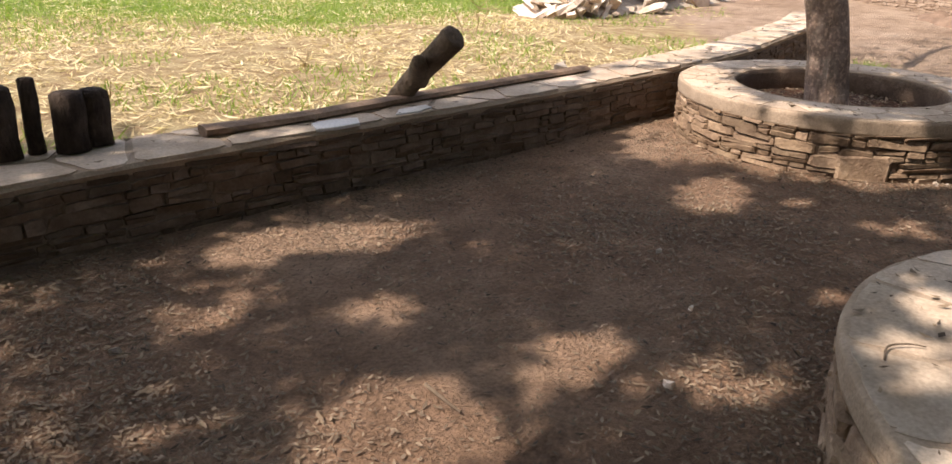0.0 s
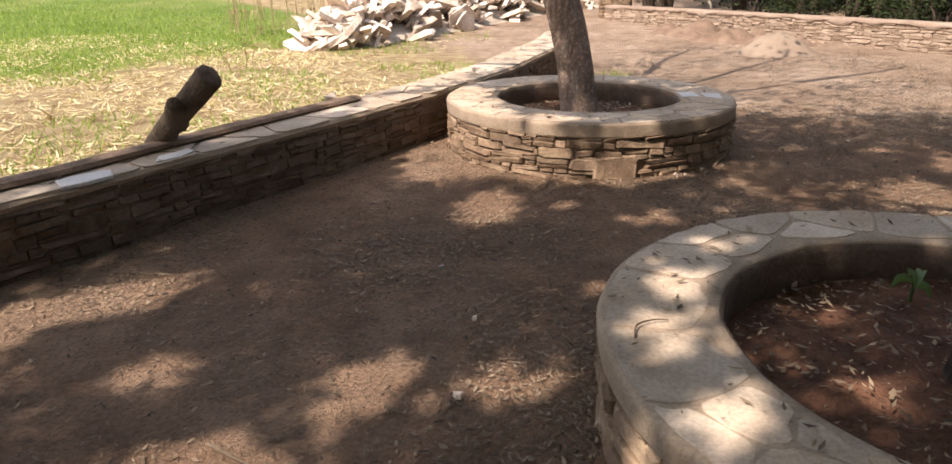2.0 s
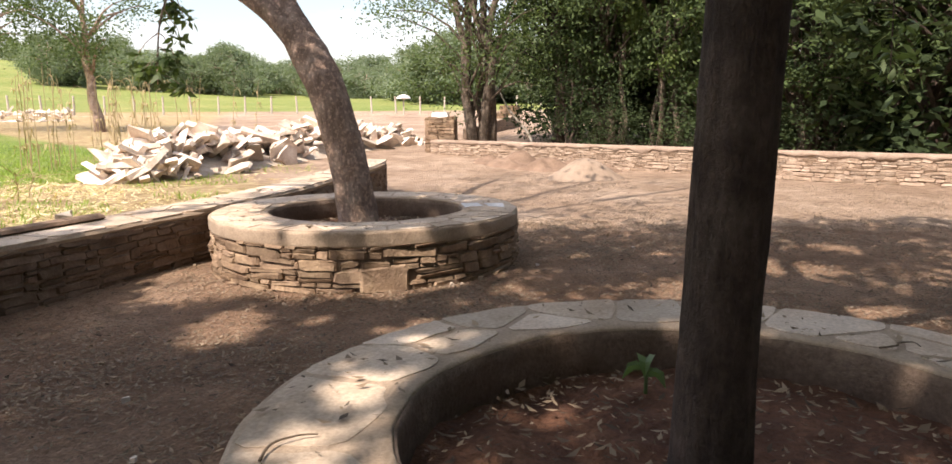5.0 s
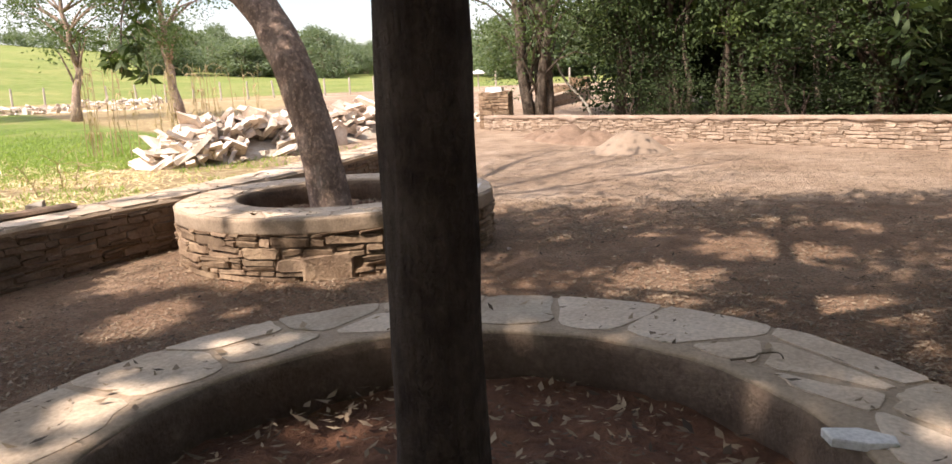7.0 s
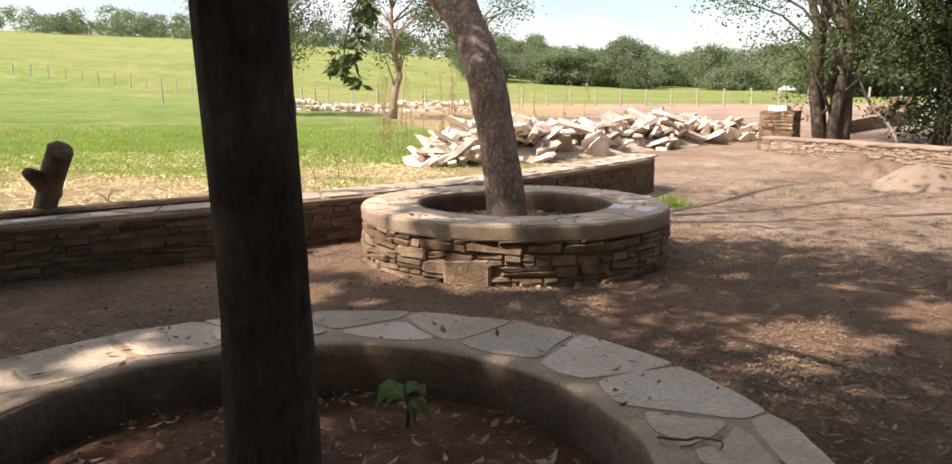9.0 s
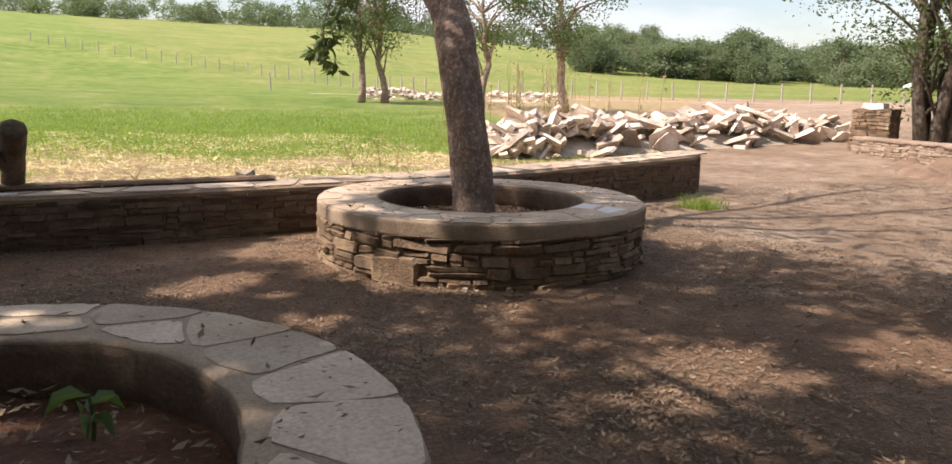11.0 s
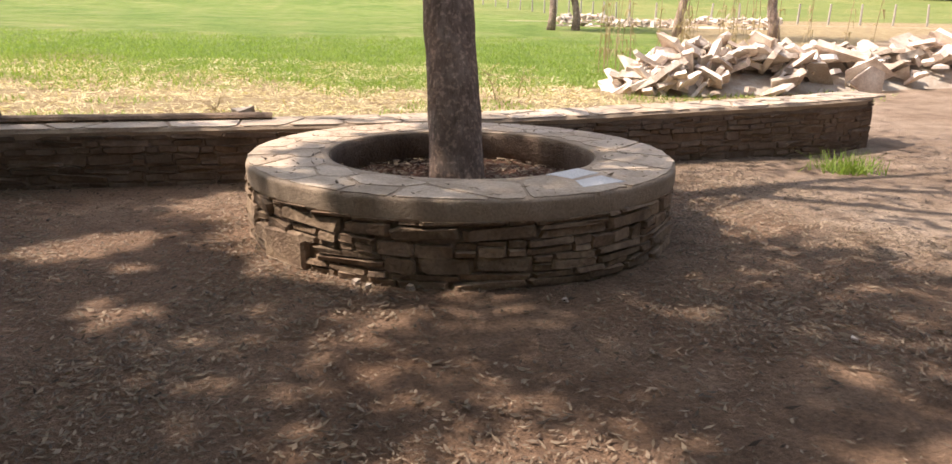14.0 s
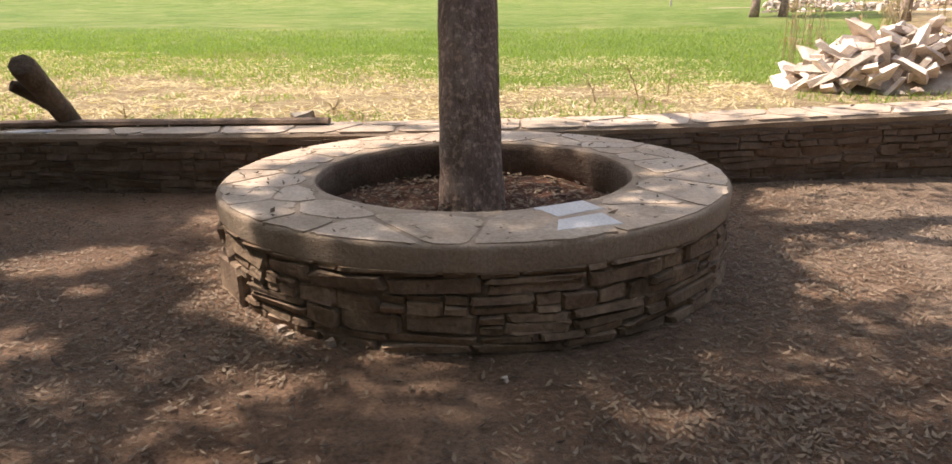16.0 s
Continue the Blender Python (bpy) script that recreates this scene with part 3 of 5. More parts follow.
def stone_wall(name, line, height, thick, cap, seed, label, end="last", paved=True, back=1.0, blocks=BLOCKS, core=MORTAR_DARK, recess=0.016, wash=0.0, cap_mat=MORTAR):
    """A low wall that follows a line; its face is on the line, its body behind it (to the left of the way)."""
    root = empty(name)
    pts = [Vector((*p, 0)) for p in line]
    fine = []
    for k in range(len(pts) - 1):
        m = max(2, int((pts[k + 1] - pts[k]).length / 0.2))
        p0, p3 = pts[max(k - 1, 0)], pts[min(k + 2, len(pts) - 1)]
        for i in range(m):
            t = i / m
            a, b = pts[k], pts[k + 1]
            fine.append(0.5 * (2 * a + (b - p0) * t + (2 * p0 - 5 * a + 4 * b - p3) * t * t + (3 * a - p0 - 3 * b + p3) * t ** 3))
    fine.append(pts[-1])
    dist = [0.0]
    for a, b in zip(fine, fine[1:]):
        dist.append(dist[-1] + (b - a).length)
    total = dist[-1]

    def at(s):
        i = min(max(int(np.searchsorted(dist, s)) - 1, 0), len(fine) - 2)
        f = (s - dist[i]) / (dist[i + 1] - dist[i])
        d = (fine[i + 1] - fine[i]).normalized()
        return fine[i].lerp(fine[i + 1], f), d

    def body(prof, wob, mat, nm, lbl="", smooth=False):
        verts, faces = [], []
        m, k = len(prof), max(8, int(total / 0.15))
        for j in range(k + 1):
            s = total * j / k
            p, d = at(min(max(s, 1e-4), total - 1e-4))
            nrm = Vector((-d.y, d.x, 0))
            for i, (o, z) in enumerate(prof):
                zz = z + height(s / total)
                e = wob * noise.noise(Vector((s * 2.1 + seed, o * 5, z * 6))) + 0.4 * wob * noise.noise(Vector((s * 9 + seed, o * 9, z * 17)))
                verts.append(p + nrm * (o + e) + Vector((0, 0, zz + 0.5 * e)))
        for j in range(k):
            for i in range(m):
                a, b = j * m + i, j * m + (i + 1) % m
                faces.append((a, b, b + m, a + m))
        faces += [tuple(range(m))[::-1], tuple(range(k * m, k * m + m))]
        return mesh_ob(nm, verts, faces, mat, root, lbl, smooth)

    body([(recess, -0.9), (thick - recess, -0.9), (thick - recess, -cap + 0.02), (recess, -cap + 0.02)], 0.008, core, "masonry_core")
    b = 0.025
    top_cap = body([(0.0, -b), (0.012, -cap), (thick - 0.012, -cap), (thick, -b), (thick - b, 0), (b, 0)], 0.016, cap_mat, "mortar_cap", "sandy mortar capping")

    if wash:
        verts, faces = [], []
        k = int(total / 0.12)
        for j in range(k + 1):
            s = total * j / k
            p, d = at(min(max(s, 1e-4), total - 1e-4))
            out = Vector((d.y, -d.x, 0))
            drop = wash * max(0.02, 0.35 + 1.1 * noise.noise(Vector((s * 1.7, seed, 0))) + 0.7 * noise.noise(Vector((s * 5.3, seed, 4))))
            top = height(s / total) - 0.01
            for z, o in ((top, 0.004), (top - cap, 0.022), (top - cap - 0.7 * drop, 0.02), (top - cap - drop, -0.02)):
                verts.append(p + out * o + Vector((0, 0, z)))
        for j in range(k):
            faces += [(4 * j + i, 4 * j + 4 + i, 4 * j + 5 + i, 4 * j + 1 + i) for i in range(3)]
        mesh_ob("mortar_wash", verts, faces, cap_mat, root, "mortar run down from the capping", True)

    def place(s, z):
        p, d = at(min(max(s, 0.0), total))
        n2 = Vector((-d.y, d.x, 0))
        return Matrix.Translation(p + n2 * 0.065 + Vector((0, 0, z))) @ Matrix.Rotation(math.atan2(d.y, d.x), 4, "Z")

    hm = min(height(0), height(1))
    lay_courses(root, total, -0.12, hm - cap + 0.02, place, seed, blocks=blocks)
    if end:
        p, d = at(total if end == "last" else 0.0)
        if end == "first":
            p, d = p + Vector((-d.y, d.x, 0)) * thick, -d

        def place_end(s, z):
            return Matrix.Translation(p + Vector((-d.y, d.x, 0)) * s + d * -0.045 + Vector((0, 0, z))) @ Matrix.Rotation(math.atan2(d.y, d.x) + math.pi / 2, 4, "Z")

        lay_courses(root, thick, -0.12, height(1) - cap + 0.02, place_end, seed + 1, blocks=blocks)
    if paved:
        r2 = np.random.default_rng(seed)
        seeds, info = [], []
        for _ in range(6000):
            s, o = r2.uniform(0.1, total - 0.1), r2.uniform(0.08, thick * back - 0.06)
            p, d = at(s)
            q = p + Vector((-d.y, d.x, 0)) * o
            q = np.array((q.x, q.y))
            if all(np.linalg.norm(q - w) > 0.25 + 0.16 * ((i * 7) % 5) / 4 for i, w in enumerate(seeds)):
                seeds.append(q)
                info.append((s, p, d))

        def bounds(c):
            i = min(range(len(seeds)), key=lambda i: abs(seeds[i] - c).sum())
            s, p, d = info[i]
            n2 = np.array((-d.y, d.x))
            p2 = np.array((p.x, p.y))
            return [(p2 + n2 * 0.02, -n2), (p2 + n2 * (thick * back - 0.02), n2)]

        def z_of(p):
            i = min(range(len(fine)), key=lambda i: (fine[i].x - p[0]) ** 2 + (fine[i].y - p[1]) ** 2)
            return height(dist[i] / total) + 0.006

        crazy_paving(top_cap, seeds, bounds, z_of, 0.014, seed)
    return tagged(root, label, "wall", kind="structure")


# ---------------------------------------------------------------- trees
def trunk_mesh(points, radii, mat, parent, n=18, rough=0.05, seed=0, name="trunk"):
    return mesh_ob(name, *tube(points, radii, n, rough, seed), mat, parent, smooth=True)


def smooth_line(pts, k=5):
    pts = [Vector(p) for p in pts]
    out = []
    for i in range(len(pts) - 1):
        p0, a, b, p3 = pts[max(i - 1, 0)], pts[i], pts[i + 1], pts[min(i + 2, len(pts) - 1)]
        for j in range(k):
            t = j / k
            out.append(0.5 * (2 * a + (b - p0) * t + (2 * p0 - 5 * a + 4 * b - p3) * t * t + (3 * a - p0 - 3 * b + p3) * t ** 3))
    return out + [pts[-1]]


def crown(parent, clumps, per, spread, size, mat, seed, droop=0.3, flat=0.6):
    r2 = np.random.default_rng(seed)
    cs = np.repeat(np.array(clumps, float), per, 0)
    off = r2.normal(size=cs.shape) * spread * (1, 1, flat)
    return quads("crown", leaf_quads(cs + off, size, r2, droop), mat, parent)


def wild_tree(name, h, r, trunk_r, seed, bark, leaf, per, clumps, size, low=0.35, lean=(0.0, 0.0), stems=1, label="", clump=0.17, droop=0.35):
    """A tree at the origin: stems, limbs to the clumps and a ragged crown."""
    r2 = np.random.default_rng(seed)
    root = empty(name)
    cl = []
    for _ in range(clumps):
        v = r2.normal(size=3)
        v /= np.linalg.norm(v)
        v *= r2.uniform(0.45, 1.0) ** 0.6
        zc = h * (low + (1 - low) * (0.5 + 0.5 * v[2]))
        rr = r * (0.75 + 0.5 * r2.random())
        cl.append((lean[0] * zc + v[0] * rr, lean[1] * zc + v[1] * rr, zc))
    parts = []
    for s in range(stems):
        a = 2 * math.pi * s / stems + seed
        e = 0.0 if stems == 1 else 1.0
        top = (lean[0] * h * 0.8 + e * 0.25 * r * math.cos(a), lean[1] * h * 0.8 + e * 0.25 * r * math.sin(a), h * 0.8)
        line = bent((e * trunk_r * 1.2 * math.cos(a), e * trunk_r * 1.2 * math.sin(a), -0.15), top, 0.0, 8, seed + s)
        tr = trunk_r * (1 if stems == 1 else 0.7)
        parts.append(tube(line, [tr * (1.25 - 0.95 * i / 8) if i else tr * 1.45 for i in range(9)], 10, 0.05, seed))
        for c in cl[s::stems]:
            i = int(np.clip(8 * (c[2] / h - 0.12) / 0.8, 1, 7))
            if r2.random() < 0.75:
                ln = bent(line[i], c, 0.05 * h, 4, int(r2.integers(999)))
                parts.append(tube(ln, [tr * 0.36 * (1 - 0.2 * q) for q in range(5)], 5, 0.0, 1))
    mesh_ob("trunk", *joined(parts), bark, root, smooth=True)
    crown(root, cl, per, r * clump, size, leaf, seed, droop, 0.75)
    return tagged(root, label, "tree")


# ---------------------------------------------------------------- the built place
a0 = math.atan2(-1.02 - A[1], -0.97 - A[0]) % (2 * math.pi)
rr_a = A_OUT - 0.075
planter_a = planter("round_planter", A, A_OUT, A_IN, A_TOP, 0.24, 0.12, 11, "round ledge-stone planter with flagstone rim around the leaning tree", big=((a0 * rr_a - 0.28, a0 * rr_a, 0.2),))
planter_b = planter("round_planter", B, B_OUT, B_IN, B_TOP, 0.22, 0.11, 23, "round ledge-stone planter with flagstone rim and red soil inside")
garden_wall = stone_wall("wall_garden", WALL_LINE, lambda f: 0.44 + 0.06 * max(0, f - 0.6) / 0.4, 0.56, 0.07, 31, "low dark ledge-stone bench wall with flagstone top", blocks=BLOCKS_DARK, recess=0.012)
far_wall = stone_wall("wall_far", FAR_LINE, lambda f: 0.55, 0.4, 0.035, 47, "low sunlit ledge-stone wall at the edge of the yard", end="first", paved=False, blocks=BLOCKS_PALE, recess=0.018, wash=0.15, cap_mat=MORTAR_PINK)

# openings in the leaf roof through which the sun reaches the ground
GAPS = [(-5.07, 0.36, 0.3), (-5.5, -0.2, 0.22), (-5.3, -1.4, 0.35), (-4.4, -1.5, 0.3), (-4.0, -1.95, 0.25), (-4.5, 0.22, 0.3), (-1.6, 0.45, 0.4), (-2.1, -0.42, 0.3), (1.07, -3.28, 0.42), (-0.05, -2.95, 0.4), (-0.25, -4.3, 0.28), (1.0, -3.75, 0.3), (-2.28, -0.58, 0.3), (1.02, -1.85, 0.13), (2.24, -0.29, 0.4), (-3.45, -2.95, 0.13), (-3.5, -3.3, 0.14), (-1.2, 0.1, 0.5), (-0.9, 1.0, 0.5), (-4.4, -2.7, 0.22), (-4.6, -3.4, 0.22), (-6.0, -0.95, 0.12), (-3.23, -2.45, 0.19), (-3.71, -2.65, 0.22), (-4.06, -3.03, 0.2), (-4.22, -3.53, 0.22), (-4.15, -4.04, 0.2), (-2.7, -2.47, 0.16), (-0.2, 0.95, 0.4), (-0.65, 0.5, 0.4), (-0.8, -0.5, 0.22), (-2.44, -2.95, 0.1), (-2.9, -3.06, 0.12), (-3.3, -3.24, 0.1), (-3.02, -2.92, 0.1), (-2.04, -3.31, 0.1), (-2.1, -3.81, 0.1), (-0.3, -2.93, 0.26), (-0.5, -3.25, 0.2), (-0.16, -4.28, 0.18), (-4.84, -0.66, 0.18), (-5.05, -1.68, 0.2), (0.19, -3.31, 0.16), (-6.26, -0.78, 0.14), (-0.68, -1.22, 0.2), (-1.05, -1.0, 0.24), (-1.25, -0.5, 0.3), (-0.61, -1.85, 0.12), (-1.24, -1.94, 0.14), (-0.06, -1.66, 0.1), (-0.55, -2.25, 0.12), (-1.3, -2.3, 0.1)]
gap_rng = np.random.default_rng(77)
GAPS += [(gap_rng.uniform(-0.6, 3.0), gap_rng.uniform(-5.2, -2.7), gap_rng.uniform(0.09, 0.18)) for _ in range(18)]
GAPS += [(gap_rng.uniform(-3.2, -1.4), gap_rng.uniform(-1.9, -0.7), gap_rng.uniform(0.08, 0.13)) for _ in range(8)]
SX, SY = -SUN_TO.x / SUN_TO.z, -SUN_TO.y / SUN_TO.z


def roof(parent, x0, x1, y0, y1, z0, z1, count, per, spread, size, seed, thin=0.0, gaps=True, reach=None):
    """A broad, ragged leaf roof: clumps on a jittered lattice, with openings."""
    r2 = np.random.default_rng(seed)
    cl = []
    for i in range(count):
        u, v = (i * 0.61803) % 1.0, (i + 0.5) / count
        p = (x0 + (x1 - x0) * u + r2.normal() * 0.2, y0 + (y1 - y0) * v + r2.normal() * 0.2, r2.uniform(z0, z1))
        e = ((p[0] - (x0 + x1) / 2) / (x1 - x0)) ** 2 + ((p[1] - (y0 + y1) / 2) / (y1 - y0)) ** 2
        if e < 0.25 + 0.1 * r2.random() and r2.random() > thin:
            cl.append(p)
    r3 = np.random.default_rng(seed + 1)
    cs = np.repeat(np.array(cl), per, 0)
    cs = cs + r3.normal(size=cs.shape) * spread * (1, 1, 0.45)
    base = Vector(parent.location)
    gx, gy = cs[:, 0] + base.x + SX * (cs[:, 2] + base.z), cs[:, 1] + base.y + SY * (cs[:, 2] + base.z)
    keep = np.ones(len(cs), bool)
    if gaps:
        for x, y, r in GAPS:
            keep &= ((gx - x) / 1.25) ** 2 + (gy - y) ** 2 > r * r * r3.uniform(0.5, 1.3, len(cs))
    if reach:
        keep &= reach(gx, gy, r3)
    quads("crown", leaf_quads(cs[keep], size, r3, 0.25, 0.6), LEAF, parent)


def shade_edge(gx, gy, r3):
    """The leaf roof stops where the yard beyond lies in the sun."""
    j = r3.normal(size=len(gx)) * 0.25
    return (gx + j < 1.7 + 0.7 * np.maximum(0, -0.5 - gy)) & ((gy + j < 1.25) | (gx < -4.6) & (gy + j < 2.3) | (gx + j < -5.2) & (gy + j < 3.3))


def laid(parent, corners, z, thick=0.012):
    """A flat stone laid on top of the paving, from its corners."""
    o = Vector(parent.location)
    k = len(corners)
    mid = Vector((sum(c[0] for c in corners) / k, sum(c[1] for c in corners) / k))
    v = [(x - o.x, y - o.y, z - 0.01) for x, y in corners] + [(x - o.x, y - o.y, z + thick * 0.7) for x, y in corners]
    v += [(mid.x + (x - mid.x) * 0.95 - o.x, mid.y + (y - mid.y) * 0.95 - o.y, z + thick) for x, y in corners]
    f = [(j + r * k, (j + 1) % k + r * k, (j + 1) % k + (r + 1) * k, j + (r + 1) * k) for r in range(2) for j in range(k)]
    mesh_ob("paving_stone", v, f + [tuple(range(2 * k, 3 * k))], FLAG_PALE, parent, "pale whitish flagstone")


laid(garden_wall, [(-4.43, 0.92), (-4.28, 0.90), (-4.12, 0.92), (-4.06, 1.06), (-4.25, 1.10), (-4.39, 1.08)], 0.447)
laid(garden_wall, [(-3.80, 1.00), (-3.62, 0.99), (-3.46, 1.06), (-3.45, 1.15), (-3.7, 1.12)], 0.447)
laid(planter_a, [(0.36, -0.91), (0.47, -0.84), (0.58, -0.76), (0.67, -0.89), (0.47, -1.05)], 0.456)
laid(planter_a, [(0.47, -1.09), (0.66, -0.96), (0.74, -1.12), (0.47, -1.25)], 0.456)

laid(planter_b, [(-2.83, -4.29), (-2.79, -4.37), (-2.80, -4.45), (-2.84, -4.46), (-2.87, -4.40), (-2.88, -4.32)], 0.414)

# tree in the far planter: leans north and forks
tree_a = empty("leaning_tree", -0.03, -0.05, 0.22)
line = smooth_line([(0.0, -0.02, -0.15), (0.0, 0.0, 0.05), (-0.02, 0.08, 0.58), (-0.04, 0.27, 1.25), (-0.01, 0.47, 1.58), (0.05, 0.78, 2.03), (0.08, 1.0, 2.6), (-0.1, 1.4, 3.6)])
trunk_mesh(line, list(np.interp(range(len(line)), [0, 5, 10, 20, 25, 35], [0.225, 0.185, 0.168, 0.172, 0.125, 0.08])), BARK, tree_a, 22, 0.05, 2)
limbs = [[(-0.02, 0.42, 1.5), (-0.09, 0.80, 1.95), (-0.3, 1.3, 2.35), (-0.6, 2.1, 3.0)], [(-0.1, 1.4, 3.6), (0.6, 2.0, 4.3), (1.4, 2.4, 4.9)], [(-0.1, 1.4, 3.6), (-0.9, 1.2, 4.3), (-1.9, 0.9, 5.0)], [(0.08, 1.0, 2.6), (0.7, 0.5, 3.6), (1.6, 0.0, 4.6)], [(-0.6, 2.1, 3.0), (-1.4, 2.6, 3.9), (-2.0, 3.0, 4.6)], [(-0.1, 1.4, 3.6), (1.0, 1.3, 4.5), (2.4, 1.2, 5.1), (4.2, 1.0, 5.4)], [(1.6, 0.0, 4.6), (2.6, -0.6, 5.0), (3.8, -1.0, 5.2)], [(1.4, 2.4, 4.9), (2.8, 2.8, 5.2), (4.3, 2.9, 5.4)]]
for i, lb in enumerate(limbs):
    ln = smooth_line(lb)
    trunk_mesh(ln, list(np.linspace(0.12 if i == 0 else 0.085, 0.05 if i == 0 else 0.025, len(ln))), BARK, tree_a, 12, 0.05, i, "limb")
roof(tree_a, -2.6, 5.2, -1.6, 4.2, 4.4, 6.0, 96, 40, 0.34, 0.14, 5, 0.3)
# a bough that hangs into view
r4 = np.random.default_rng(44)
ln = smooth_line([(-0.3, 1.3, 2.35), (-0.6, 1.36, 2.25), (-0.88, 1.32, 1.85), (-1.0, 1.27, 1.32)])
bough = trunk_mesh(ln, list(np.linspace(0.016, 0.005, len(ln))), BARK, tree_a, 6, 0.0, 3, "twig")
sprays, tufts = [], []
for k in range(13):
    p = ln[int(r4.integers(6, len(ln)))]
    q = p + Vector((r4.normal() * 0.12, r4.normal() * 0.2, -0.04 - 0.22 * r4.random()))
    sprays.append(tube(bent(p, q, 0.04, 4, k), [0.005, 0.004, 0.0035, 0.003, 0.0025], 5))
    tufts += [tuple(p.lerp(q, s)) for s in (0.65, 0.85, 1.0, 1.0)]
mesh_ob("spray", *joined(sprays), BARK, bough)
hc = np.repeat(np.array(tufts), 6, 0)
quads("hanging_leaves", leaf_quads(hc + r4.normal(size=hc.shape) * 0.024, 0.105, r4, 0.55, 0.36), LEAF, bough)
tagged(tree_a, "grey-barked leaning tree growing out of the planter", "tree")

tree_b = empty("dark_tree", -3.345, -3.508, 0.2)
line = smooth_line([(0.0, 0.0, -0.15), (0.0, 0.0, 0.08), (-0.008, -0.008, 0.6), (-0.045, -0.04, 1.3), (-0.08, -0.06, 2.2), (-0.1, 0.05, 3.4)])
trunk_mesh(line, list(np.interp(range(len(line)), [0, 5, 10, len(line)], [0.155, 0.118, 0.106, 0.095])), BARK_DARK, tree_b, 26, 0.06, 9)
for i, lb in enumerate([[(-0.1, 0.05, 3.4), (0.5, 0.7, 5.0), (1.5, 1.3, 6.6)], [(-0.1, 0.05, 3.4), (-0.9, 0.6, 4.9), (-2.2, 1.8, 6.6)], [(-0.1, 0.05, 3.4), (0.2, -0.8, 4.8), (0.3, -1.8, 6.5)], [(-0.1, 0.05, 3.4), (-1.4, -0.1, 4.9), (-3.4, 0.2, 6.7)]]):
    ln = smooth_line(lb)
    trunk_mesh(ln, list(np.linspace(0.09, 0.03, len(ln))), BARK_DARK, tree_b, 10, 0.05, i, "limb")
roof(tree_b, -7.0, 2.8, -3.3, 6.5, 6.0, 8.0, 460, 105, 0.34, 0.175, 6, 0.0, True, shade_edge)
# a thin bough that droops into the yard
ln = smooth_line([(3.2, -0.2, 6.2), (4.3, -0.5, 4.6), (5.0, -0.7, 2.6), (5.08, -0.75, 1.35)])
bough = trunk_mesh(ln, list(np.linspace(0.02, 0.005, len(ln))), BARK_DARK, tree_b, 6, 0.0, 3, "twig")
hc = np.array((5.06, -0.75, 1.55)) + r4.normal(size=(60, 3)) * (0.1, 0.1, 0.22)
quads("hanging_leaves", leaf_quads(hc, 0.14, r4, 0.9, 0.36), LEAF, bough)
tagged(tree_b, "upright dark-barked tree standing in the planter", "tree")

tree_c = empty("shade_tree", -10.6, -2.2, 0.0)
line = smooth_line([(0, 0, -0.2), (0.05, 0, 1.5), (0.0, 0.1, 4.2), (0.1, 0.1, 5.4)])
trunk_mesh(line, list(np.linspace(0.2, 0.1, len(line))), BARK_DARK, tree_c, 16, 0.05, 4)
for i, lb in enumerate([[(0.0, 0.1, 4.2), (0.9, 1.0, 5.4), (2.0, 1.8, 6.8)], [(0.0, 0.1, 4.2), (1.0, -0.6, 5.4), (2.0, -1.4, 6.8)], [(0.0, 0.1, 4.2), (-1.0, 0.6, 5.4), (-2.4, 1.4, 6.8)]]):
    ln = smooth_line(lb)
    trunk_mesh(ln, list(np.linspace(0.09, 0.03, len(ln))), BARK_DARK, tree_c, 10, 0.05, i, "limb")
roof(tree_c, -5.0, 3.6, -3.5, 7.0, 6.2, 8.2, 460, 100, 0.34, 0.175, 16, 0.0, True, shade_edge)
tagged(tree_c, "broad leafy tree shading the yard", "tree")


# unseen tree added to the south; its leaf roof darkens south-facing stone
added_tree_d = empty("shade_tree", -2.8, -9.8, 0.0)
line = smooth_line([(0, 0, -0.2), (-0.05, 0.05, 1.5), (0.05, 0.1, 4.0), (0.0, 0.2, 5.4)])
trunk_mesh(line, list(np.linspace(0.2, 0.1, len(line))), BARK_DARK, added_tree_d, 16, 0.05, 14)
for i, lb in enumerate([[(0.05, 0.1, 4.0), (1.0, 1.0, 5.4), (2.6, 1.6, 6.6)], [(0.05, 0.1, 4.0), (1.2, -0.8, 5.4), (2.8, -1.6, 6.6)], [(0.05, 0.1, 4.0), (-1.2, 0.6, 5.4), (-3.0, 1.4, 6.6)]]):
    ln = smooth_line(lb)
    trunk_mesh(ln, list(np.linspace(0.09, 0.03, len(ln))), BARK_DARK, added_tree_d, 10, 0.05, i, "limb")
roof(added_tree_d, -10.0, 6.0, -4.5, 5.5, 5.6, 7.6, 330, 90, 0.36, 0.19, 26, 0.0, True)
tagged(added_tree_d, "broad leafy tree added out of view to darken the yard", "tree")


